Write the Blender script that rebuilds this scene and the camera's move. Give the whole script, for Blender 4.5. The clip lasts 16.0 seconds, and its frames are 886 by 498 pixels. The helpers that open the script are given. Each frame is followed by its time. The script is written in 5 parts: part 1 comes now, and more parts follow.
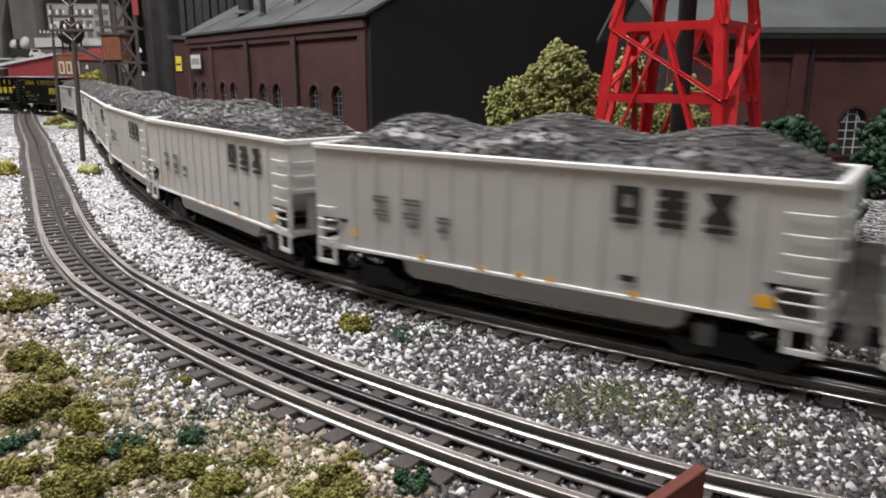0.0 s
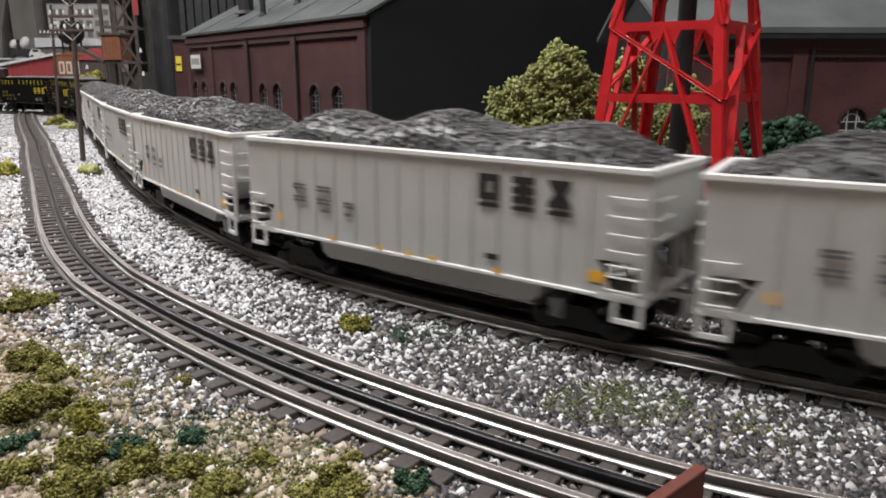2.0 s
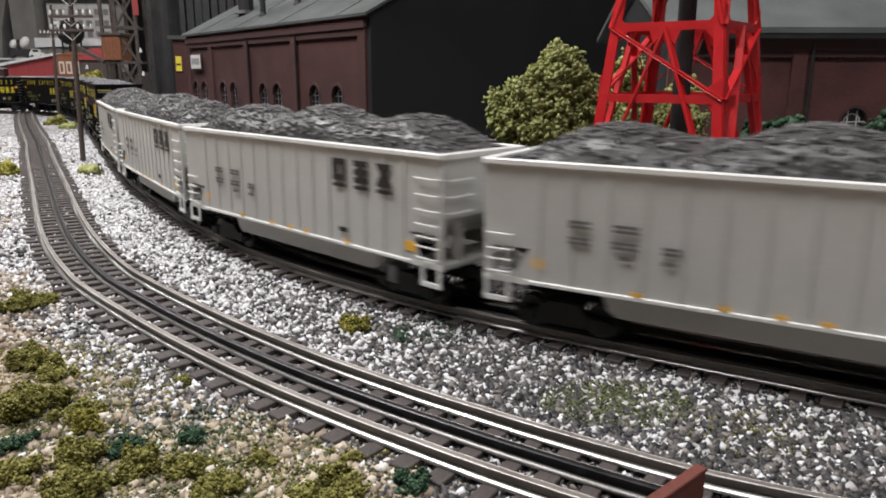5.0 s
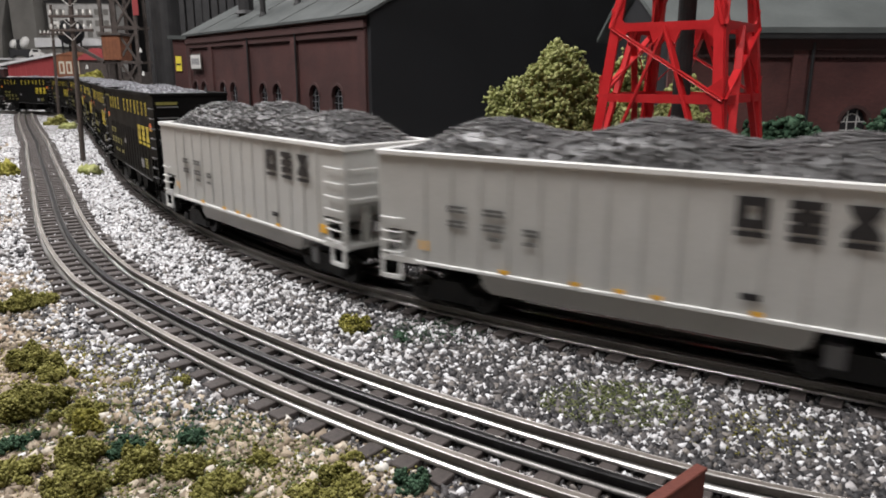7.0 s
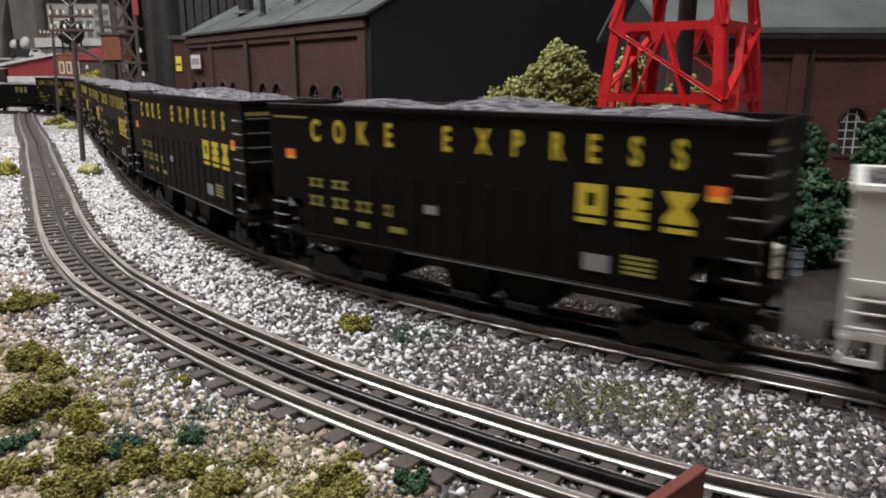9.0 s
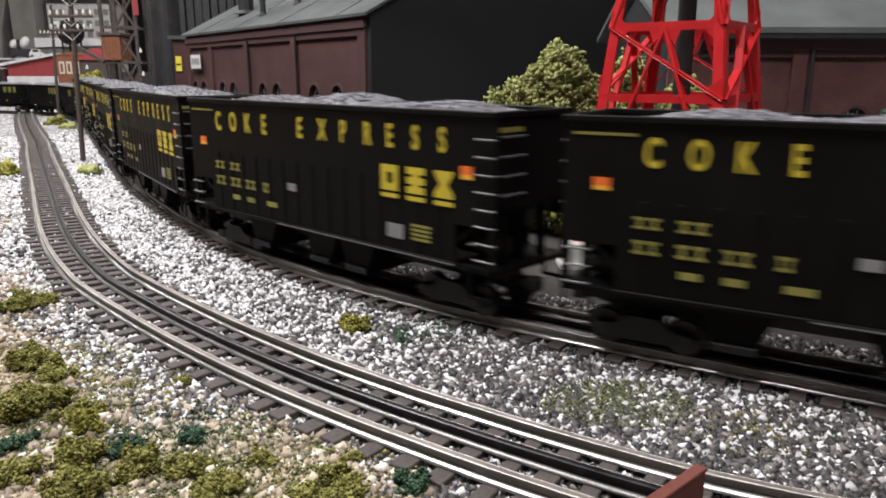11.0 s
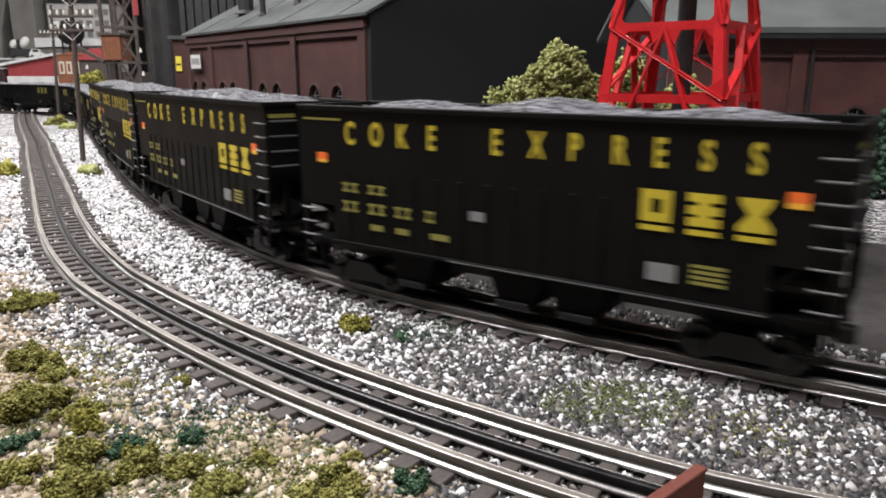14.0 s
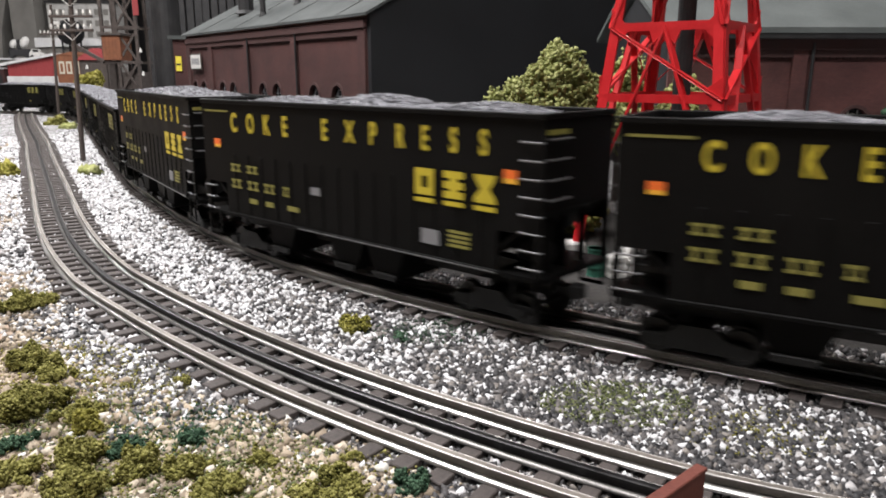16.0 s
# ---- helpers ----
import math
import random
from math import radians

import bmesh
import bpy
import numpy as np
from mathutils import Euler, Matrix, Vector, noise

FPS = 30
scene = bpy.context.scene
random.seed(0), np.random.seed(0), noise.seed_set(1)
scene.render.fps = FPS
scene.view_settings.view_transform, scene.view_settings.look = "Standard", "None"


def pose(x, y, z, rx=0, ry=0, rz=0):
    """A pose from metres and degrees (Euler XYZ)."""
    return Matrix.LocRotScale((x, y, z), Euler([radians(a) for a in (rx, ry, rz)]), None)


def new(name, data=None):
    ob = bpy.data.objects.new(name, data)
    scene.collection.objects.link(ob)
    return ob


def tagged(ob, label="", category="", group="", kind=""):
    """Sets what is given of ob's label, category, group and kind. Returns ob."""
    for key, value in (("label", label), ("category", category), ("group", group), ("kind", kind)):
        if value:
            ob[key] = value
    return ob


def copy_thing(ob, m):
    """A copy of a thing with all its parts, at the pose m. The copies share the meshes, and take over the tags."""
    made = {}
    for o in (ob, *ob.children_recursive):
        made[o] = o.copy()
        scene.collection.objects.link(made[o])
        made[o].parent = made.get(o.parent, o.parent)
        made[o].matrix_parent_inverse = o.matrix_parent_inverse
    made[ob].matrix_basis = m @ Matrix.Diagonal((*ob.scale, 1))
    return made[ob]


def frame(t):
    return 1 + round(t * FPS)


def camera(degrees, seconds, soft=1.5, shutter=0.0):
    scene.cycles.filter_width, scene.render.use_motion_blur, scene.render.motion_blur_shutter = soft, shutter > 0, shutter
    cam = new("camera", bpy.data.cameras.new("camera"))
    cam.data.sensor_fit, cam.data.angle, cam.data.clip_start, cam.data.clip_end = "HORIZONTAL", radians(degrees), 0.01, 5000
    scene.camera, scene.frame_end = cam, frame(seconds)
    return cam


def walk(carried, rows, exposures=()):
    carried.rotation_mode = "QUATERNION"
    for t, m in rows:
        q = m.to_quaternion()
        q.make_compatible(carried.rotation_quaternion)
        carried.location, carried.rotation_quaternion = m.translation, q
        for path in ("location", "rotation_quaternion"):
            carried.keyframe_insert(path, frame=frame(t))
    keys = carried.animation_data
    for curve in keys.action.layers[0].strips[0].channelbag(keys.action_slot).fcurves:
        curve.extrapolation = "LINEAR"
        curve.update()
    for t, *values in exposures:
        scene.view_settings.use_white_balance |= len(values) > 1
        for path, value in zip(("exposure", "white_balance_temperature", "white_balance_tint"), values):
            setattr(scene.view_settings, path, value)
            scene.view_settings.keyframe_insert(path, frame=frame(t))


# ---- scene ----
cam = camera(62.39, 16.0, soft=1.8, shutter=0.6)
CM = 0.01
RAIL = 0.85          # railhead above the ballast, cm
EYE = (0.0, 0.0, 14.26)
PITCH = 13.65

walk(cam, [(0.0, pose(0, 0, EYE[2] * CM, 90 - PITCH, 0, 0)), (16.0, pose(0, 0, EYE[2] * CM, 90 - PITCH, 0, 0))],
     exposures=[(0.0, -0.05), (4.0, -0.1), (7.0, -0.1), (9.0, -0.1), (11.5, 0.27), (16.0, 0.34)])

# ---- light: fluorescent fittings of the layout room ----
world = bpy.data.worlds.new("room_dark")
scene.world = world
world.use_nodes = True
world.node_tree.nodes["Background"].inputs[0].default_value = (0.9, 0.93, 1.0, 1)
world.node_tree.nodes["Background"].inputs[1].default_value = 0.05


def ceiling_lamp(x, y, z, sx, sy, watts, colour, tilt=(0, 0, 0)):
    """x, y, z in cm; a long fluorescent tray."""
    la = bpy.data.lights.new("fluorescent_light", "AREA")
    la.shape, la.size, la.size_y, la.energy, la.color = "RECTANGLE", sx * CM, sy * CM, watts, colour
    ob = new("fluorescent_light", la)
    ob.matrix_world = pose(x * CM, y * CM, z * CM, *tilt)
    return ob


ceiling_lamp(-150, 240, 165, 170, 30, 40, (1.0, 0.975, 0.98))
ceiling_lamp(10, -20, 175, 170, 26, 29, (1.0, 0.975, 0.98))
ceiling_lamp(-85, 75, 165, 30, 110, 50, (1.0, 0.975, 0.98))
ceiling_lamp(30, 335, 165, 260, 40, 25, (1.0, 0.975, 0.985))


# ---- materials ----
def nodes_of(name):
    m = bpy.data.materials.new(name)
    m.use_nodes = True
    nt = m.node_tree
    return m, nt, nt.nodes, nt.links, nt.nodes["Principled BSDF"]


def ramp(nodes, stops, interp="LINEAR"):
    r = nodes.new("ShaderNodeValToRGB")
    r.color_ramp.interpolation = interp
    els = r.color_ramp.elements
    while len(els) < len(stops):
        els.new(0.5)
    for e, (p, c) in zip(els, stops):
        e.position, e.color = p, (*c, 1)
    return r


def noise_mat(name, dark, light, scale=120.0, rough=0.7, metal=0.0, bump=0.2, fine=900.0, spec=0.5, stretch=None):
    """Two scales of colour variation and a fine relief; scale in cycles per metre."""
    m, nt, nodes, links, bsdf = nodes_of(name)
    tc = nodes.new("ShaderNodeTexCoord")
    src = tc.outputs["Object"]
    if stretch:
        mp = nodes.new("ShaderNodeMapping")
        mp.inputs["Scale"].default_value = stretch
        links.new(src, mp.inputs["Vector"])
        src = mp.outputs["Vector"]
    a = nodes.new("ShaderNodeTexNoise")
    a.inputs["Scale"].default_value = scale
    a.inputs["Detail"].default_value = 5
    b = nodes.new("ShaderNodeTexNoise")
    b.inputs["Scale"].default_value = fine
    b.inputs["Detail"].default_value = 3
    for n in (a, b):
        links.new(src, n.inputs["Vector"])
    mix = nodes.new("ShaderNodeMath")
    mix.operation = "MULTIPLY_ADD"
    links.new(b.outputs["Fac"], mix.inputs[0])
    mix.inputs[1].default_value = 0.35
    add = nodes.new("ShaderNodeMath")
    add.operation = "MULTIPLY"
    links.new(a.outputs["Fac"], add.inputs[0])
    add.inputs[1].default_value = 0.65
    links.new(add.outputs[0], mix.inputs[2])
    r = ramp(nodes, [(0.3, dark), (0.7, light)])
    links.new(mix.outputs[0], r.inputs[0])
    links.new(r.outputs[0], bsdf.inputs["Base Color"])
    bsdf.inputs["Metallic"].default_value = metal
    bsdf.inputs["Specular IOR Level"].default_value = spec
    rr = nodes.new("ShaderNodeMapRange")
    rr.inputs["To Min"].default_value = max(0.05, rough - 0.12)
    rr.inputs["To Max"].default_value = min(1.0, rough + 0.12)
    links.new(a.outputs["Fac"], rr.inputs["Value"])
    links.new(rr.outputs[0], bsdf.inputs["Roughness"])
    if bump:
        bp = nodes.new("ShaderNodeBump")
        bp.inputs["Strength"].default_value = bump
        bp.inputs["Distance"].default_value = 0.0006
        links.new(b.outputs["Fac"], bp.inputs["Height"])
        links.new(bp.outputs[0], bsdf.inputs["Normal"])
    return m


def island_mat(name, stops, rough=0.75, bump=0.3, by="island", spec=0.4):
    """Every loose piece takes its own colour from the ramp."""
    m, nt, nodes, links, bsdf = nodes_of(name)
    if by == "island":
        g = nodes.new("ShaderNodeNewGeometry")
        src = g.outputs["Random Per Island"]
    else:
        g = nodes.new("ShaderNodeObjectInfo")
        src = g.outputs["Random"]
    r = ramp(nodes, stops, "LINEAR")
    links.new(src, r.inputs[0])
    tc = nodes.new("ShaderNodeTexCoord")
    n = nodes.new("ShaderNodeTexNoise")
    n.inputs["Scale"].default_value = 700
    links.new(tc.outputs["Object"], n.inputs["Vector"])
    mx = nodes.new("ShaderNodeMixRGB")
    mx.blend_type = "MULTIPLY"
    mx.inputs[0].default_value = 0.6
    r2 = ramp(nodes, [(0.3, (0.55, 0.55, 0.55)), (0.65, (1, 1, 1))])
    links.new(n.outputs["Fac"], r2.inputs[0])
    links.new(r.outputs[0], mx.inputs[1])
    links.new(r2.outputs[0], mx.inputs[2])
    links.new(mx.outputs[0], bsdf.inputs["Base Color"])
    bsdf.inputs["Roughness"].default_value = rough
    bsdf.inputs["Specular IOR Level"].default_value = spec
    if bump:
        bp = nodes.new("ShaderNodeBump")
        bp.inputs["Strength"].default_value = bump
        bp.inputs["Distance"].default_value = 0.0008
        links.new(n.outputs["Fac"], bp.inputs["Height"])
        links.new(bp.outputs[0], bsdf.inputs["Normal"])
    return m


def brick_mat(name, c1, c2, mortar, axis="x"):
    """Model brickwork, courses 1.6 mm high."""
    m, nt, nodes, links, bsdf = nodes_of(name)
    tc = nodes.new("ShaderNodeTexCoord")
    mp = nodes.new("ShaderNodeMapping")
    mp.inputs["Rotation"].default_value = (radians(90), 0, 0)
    links.new(tc.outputs["Object"], mp.inputs["Vector"])
    b = nodes.new("ShaderNodeTexBrick")
    b.inputs["Scale"].default_value = 1.0
    b.inputs["Brick Width"].default_value = 0.0046
    b.inputs["Row Height"].default_value = 0.0017
    b.inputs["Mortar Size"].default_value = 0.00022
    b.inputs["Color1"].default_value = (*c1, 1)
    b.inputs["Color2"].default_value = (*c2, 1)
    b.inputs["Mortar"].default_value = (*mortar, 1)
    links.new(mp.outputs["Vector"], b.inputs["Vector"])
    n = nodes.new("ShaderNodeTexNoise")
    n.inputs["Scale"].default_value = 14
    n.inputs["Detail"].default_value = 6
    links.new(tc.outputs["Object"], n.inputs["Vector"])
    r = ramp(nodes, [(0.32, (0.5, 0.48, 0.5)), (0.7, (1.1, 1.05, 1.05))])
    links.new(n.outputs["Fac"], r.inputs[0])
    mx = nodes.new("ShaderNodeMixRGB")
    mx.blend_type = "MULTIPLY"
    mx.inputs[0].default_value = 0.8
    links.new(b.outputs["Color"], mx.inputs[1])
    links.new(r.outputs[0], mx.inputs[2])
    links.new(mx.outputs[0], bsdf.inputs["Base Color"])
    bsdf.inputs["Roughness"].default_value = 0.8
    bp = nodes.new("ShaderNodeBump")
    bp.inputs["Strength"].default_value = 0.5
    bp.inputs["Distance"].default_value = 0.0004
    bp.invert = True
    links.new(b.outputs["Fac"], bp.inputs["Height"])
    links.new(bp.outputs[0], bsdf.inputs["Normal"])
    return m


def plain(name, c, rough=0.5, metal=0.0, spec=0.5):
    return noise_mat(name, tuple(v * 0.82 for v in c), tuple(min(1, v * 1.08) for v in c), 60, rough, metal, 0.08, 700, spec)


def glow(name, c, strength):
    m, nt, nodes, links, bsdf = nodes_of(name)
    bsdf.inputs["Base Color"].default_value = (*c, 1)
    bsdf.inputs["Emission Color"].default_value = (*c, 1)
    bsdf.inputs["Emission Strength"].default_value = strength
    return m


def glass_mat(name, c=(0.02, 0.02, 0.022)):
    m, nt, nodes, links, bsdf = nodes_of(name)
    bsdf.inputs["Base Color"].default_value = (*c, 1)
    bsdf.inputs["Roughness"].default_value = 0.08
    return m


M_STONE = island_mat("pale_ballast_stone", [(0.0, (0.34, 0.32, 0.31)), (0.25, (0.54, 0.53, 0.53)), (0.6, (0.68, 0.68, 0.69)), (1.0, (0.82, 0.82, 0.83))])
M_STONE2 = island_mat("dark_ballast_stone", [(0.0, (0.016, 0.016, 0.018)), (0.55, (0.055, 0.052, 0.053)), (0.85, (0.12, 0.11, 0.105)), (1.0, (0.24, 0.215, 0.19))], 0.6)
M_SAND = island_mat("sand_stone", [(0.0, (0.10, 0.08, 0.055)), (0.35, (0.24, 0.19, 0.135)), (0.7, (0.40, 0.325, 0.235)), (0.9, (0.55, 0.47, 0.36)), (1.0, (0.72, 0.69, 0.63))])
M_COAL = island_mat("coal_lump", [(0.0, (0.032, 0.031, 0.031)), (0.55, (0.07, 0.068, 0.067)), (0.88, (0.11, 0.105, 0.105)), (0.98, (0.20, 0.19, 0.19)), (1.0, (0.40, 0.39, 0.38))], 0.42, 0.4, spec=0.8)
M_COKE = island_mat("coke_lump", [(0.0, (0.10, 0.10, 0.115)), (0.6, (0.22, 0.22, 0.235)), (1.0, (0.42, 0.42, 0.45))], 0.5, 0.3)
M_LEAF = {
    "olive": island_mat("olive_foam", [(0.0, (0.10, 0.095, 0.026)), (0.5, (0.20, 0.19, 0.055)), (1.0, (0.34, 0.32, 0.12))], 0.95, 0.3, spec=0.05),
    "light": island_mat("light_foam", [(0.0, (0.22, 0.24, 0.085)), (0.5, (0.32, 0.335, 0.13)), (1.0, (0.42, 0.43, 0.20))], 0.95, 0.3, spec=0.05),
    "green": island_mat("green_foam", [(0.0, (0.018, 0.036, 0.022)), (0.5, (0.045, 0.085, 0.052)), (1.0, (0.09, 0.15, 0.095))], 0.95, 0.6, spec=0.05),
    "moss": island_mat("moss_flock", [(0.0, (0.07, 0.085, 0.035)), (0.5, (0.14, 0.16, 0.07)), (1.0, (0.25, 0.27, 0.13))], 0.95, 0.3, spec=0.05),
    "yellow": island_mat("yellow_foam", [(0.0, (0.14, 0.13, 0.02)), (0.5, (0.27, 0.25, 0.06)), (1.0, (0.40, 0.37, 0.12))], 0.95, 0.6, spec=0.05),
}
M_TIE = noise_mat("tie_brown", (0.028, 0.022, 0.02), (0.075, 0.062, 0.056), 90, 0.75, 0, 0.4, 500, stretch=(3, 1, 1))
M_RAIL = noise_mat("rail_steel", (0.22, 0.205, 0.19), (0.62, 0.60, 0.57), 20, 0.48, 1.0, 0.05)
M_TIN = noise_mat("rail_foot_tin", (0.26, 0.24, 0.215), (0.92, 0.91, 0.89), 14, 0.34, 1.0, 0.06)
M_DULL = noise_mat("rail_foot_dull", (0.10, 0.095, 0.09), (0.26, 0.25, 0.24), 30, 0.4, 0.7, 0.06)
M_WEB = noise_mat("rail_web_brown", (0.12, 0.105, 0.09), (0.27, 0.245, 0.215), 40, 0.5, 0.35, 0.15)
M_MID = noise_mat("rail_blackened", (0.012, 0.012, 0.013), (0.035, 0.034, 0.034), 80, 0.35, 0.6, 0.05)
M_GREY = noise_mat("car_grey_paint", (0.42, 0.42, 0.40), (0.50, 0.50, 0.48), 45, 0.5, 0, 0.04, 500)
M_RIM = noise_mat("car_rim_paint", (0.62, 0.62, 0.60), (0.74, 0.74, 0.72), 60, 0.4, 0, 0.04, 500)
M_BLACK = noise_mat("car_black_paint", (0.0025, 0.0025, 0.0025), (0.006, 0.0056, 0.0052), 45, 0.6, 0, 0.05, 500, 0.10)
M_UNDER = noise_mat("truck_black", (0.004, 0.004, 0.004), (0.012, 0.0115, 0.011), 120, 0.6, 0.2, 0.2)
M_WHEEL = noise_mat("wheel_steel", (0.02, 0.02, 0.02), (0.06, 0.058, 0.055), 120, 0.45, 0.8, 0.1)
M_YEL = plain("letter_yellow", (0.57, 0.455, 0.032), 0.5)
M_DYEL = plain("letter_pale_yellow", (0.24, 0.22, 0.05), 0.5)
M_INK = plain("letter_black", (0.012, 0.012, 0.014), 0.5)
M_LINK = plain("letter_faded", (0.13, 0.13, 0.125), 0.5)
M_ORANGE = plain("reflector_orange", (0.85, 0.16, 0.02), 0.4)
M_AMBER = plain("reflector_amber", (0.85, 0.45, 0.04), 0.4)
M_TAG = plain("stencil_grey", (0.22, 0.22, 0.23), 0.5)
M_CHROME = plain("rung_metal", (0.20, 0.20, 0.205), 0.4, 0.5)
M_RED = noise_mat("tower_red_plastic", (0.48, 0.014, 0.018), (0.62, 0.026, 0.03), 50, 0.32, 0, 0.05, 500)
M_BRICK = brick_mat("brick_sooty", (0.066, 0.022, 0.019), (0.088, 0.030, 0.026), (0.045, 0.023, 0.02))
M_BRICK2 = brick_mat("brick_red", (0.115, 0.037, 0.033), (0.15, 0.052, 0.045), (0.065, 0.038, 0.035))
M_TRIM = noise_mat("brick_trim", (0.042, 0.019, 0.018), (0.07, 0.030, 0.027), 80, 0.8, 0, 0.2)
M_ROOF = noise_mat("roof_grey_felt", (0.04, 0.044, 0.043), (0.105, 0.112, 0.11), 11, 0.9, 0, 0.25, 900, 0.1)
M_ROOF2 = noise_mat("roof_pale_felt", (0.075, 0.082, 0.08), (0.15, 0.163, 0.158), 11, 0.9, 0, 0.25, 900, 0.1)
# near-black of the building end walls and the round tank
M_NEAR_BLACK = noise_mat("near_black", (0.005, 0.0055, 0.007), (0.011, 0.0118, 0.014), 12, 0.75, 0, 0.15)
M_DARK = noise_mat("dark_metal", (0.012, 0.012, 0.013), (0.035, 0.034, 0.034), 40, 0.6, 0.2, 0.1)
M_POLE = noise_mat("pole_wood", (0.035, 0.026, 0.022), (0.09, 0.07, 0.06), 90, 0.8, 0, 0.3, stretch=(4, 4, 0.5))
M_CONC = noise_mat("concrete", (0.34, 0.33, 0.31), (0.55, 0.54, 0.52), 60, 0.85, 0, 0.3)
M_WHITE = plain("white_plastic", (0.72, 0.71, 0.68), 0.45)
M_CREAM = plain("cream_card", (0.62, 0.58, 0.47), 0.7)
M_RUST = noise_mat("rust_red_board", (0.085, 0.02, 0.013), (0.15, 0.042, 0.028), 120, 0.65, 0, 0.25)
M_BARN = noise_mat("barn_red", (0.26, 0.035, 0.04), (0.36, 0.06, 0.06), 40, 0.7, 0, 0.2, stretch=(6, 6, 0.6))
M_SNOW = noise_mat("pale_roof", (0.55, 0.55, 0.55), (0.78, 0.78, 0.77), 30, 0.7, 0, 0.1)
M_RUSTY = noise_mat("rusty_cabin", (0.16, 0.06, 0.03), (0.30, 0.12, 0.06), 60, 0.8, 0, 0.3)
M_TIMBER = noise_mat("dark_timber", (0.04, 0.032, 0.028), (0.11, 0.09, 0.08), 80, 0.85, 0, 0.4)
M_GREYWALL = noise_mat("grey_concrete_wall", (0.12, 0.115, 0.105), (0.24, 0.23, 0.21), 9, 0.85, 0, 0.3)
M_GLASS = glass_mat("window_glass")
M_SIGNY = plain("sign_yellow", (0.75, 0.62, 0.06), 0.5)
M_GREENP = plain("green_paint", (0.02, 0.09, 0.06), 0.5)
M_BLUEGREY = plain("blue_grey_plastic", (0.22, 0.25, 0.28), 0.5)
M_ROOMWALL = noise_mat("room_wall_dark", (0.02, 0.02, 0.021), (0.035, 0.034, 0.034), 3, 0.9, 0, 0.05)
M_CEIL = noise_mat("ceiling_tile", (0.5, 0.5, 0.49), (0.6, 0.6, 0.58), 8, 0.9, 0, 0.1)


def ground_mat():
    """Dark ballast bed with pale chips; sandy soil away from the tracks."""
    m, nt, nodes, links, bsdf = nodes_of("ground_ballast")
    tc = nodes.new("ShaderNodeTexCoord")
    v = nodes.new("ShaderNodeTexVoronoi")
    v.inputs["Scale"].default_value = 300
    links.new(tc.outputs["Object"], v.inputs["Vector"])
    sep = nodes.new("ShaderNodeSeparateColor")
    links.new(v.outputs["Color"], sep.inputs[0])
    r = ramp(nodes, [(0.0, (0.02, 0.02, 0.022)), (0.5, (0.075, 0.07, 0.07)), (0.6, (0.24, 0.23, 0.22)), (0.7, (0.66, 0.66, 0.67)), (1.0, (0.82, 0.82, 0.83))])
    links.new(sep.outputs[0], r.inputs[0])
    n = nodes.new("ShaderNodeTexNoise")
    n.inputs["Scale"].default_value = 6
    n.inputs["Detail"].default_value = 4
    links.new(tc.outputs["Object"], n.inputs["Vector"])
    r2 = ramp(nodes, [(0.3, (0.65, 0.62, 0.6)), (0.7, (1, 1, 1))])
    links.new(n.outputs["Fac"], r2.inputs[0])
    mx = nodes.new("ShaderNodeMixRGB")
    mx.blend_type = "MULTIPLY"
    mx.inputs[0].default_value = 0.7
    links.new(r.outputs[0], mx.inputs[1])
    links.new(r2.outputs[0], mx.inputs[2])
    links.new(mx.outputs[0], bsdf.inputs["Base Color"])
    bsdf.inputs["Roughness"].default_value = 0.85
    bp = nodes.new("ShaderNodeBump")
    bp.inputs["Strength"].default_value = 0.9
    bp.inputs["Distance"].default_value = 0.002
    bp.invert = True
    links.new(v.outputs["Distance"], bp.inputs["Height"])
    links.new(bp.outputs[0], bsdf.inputs["Normal"])
    return m


M_GROUND = ground_mat()
# shade behind the train, put into the ground colour
M_SHADED_GROUND = noise_mat("shaded_ground", (0.008, 0.0075, 0.007), (0.04, 0.036, 0.032), 70, 0.95, 0, 0.9, 400)
M_SOIL = noise_mat("sandy_soil", (0.16, 0.11, 0.08), (0.46, 0.36, 0.27), 60, 0.95, 0, 0.9, 420)


# ---- mesh tools, all in cm ----
def part(name, bm, mat, parent=None, label="", smooth=False):
    me = bpy.data.meshes.new(name)
    for v in bm.verts:
        v.co *= CM
    bm.to_mesh(me)
    bm.free()
    me.materials.append(mat)
    if smooth:
        me.polygons.foreach_set("use_smooth", [True] * len(me.polygons))
    ob = new(name, me)
    if parent:
        ob.parent = parent
    if label:
        ob["label"] = label
    return ob


def again(src, parent, m):
    """Another part on the mesh of src, at the pose m in its parent."""
    ob = new(src.name.split(".")[0], src.data)
    ob.parent = parent
    ob.matrix_basis = m
    if "label" in src:
        ob["label"] = src["label"]
    return ob


def thing(name, x, y, z=0.0, rz=0.0, label="", category="", group="", kind=""):
    ob = new(name)
    ob.empty_display_size = 0.01
    ob.matrix_world = pose(x * CM, y * CM, z * CM, 0, 0, rz)
    return tagged(ob, label, category, group, kind)


def at(x, y, z, rx=0, ry=0, rz=0):
    return pose(x * CM, y * CM, z * CM, rx, ry, rz)


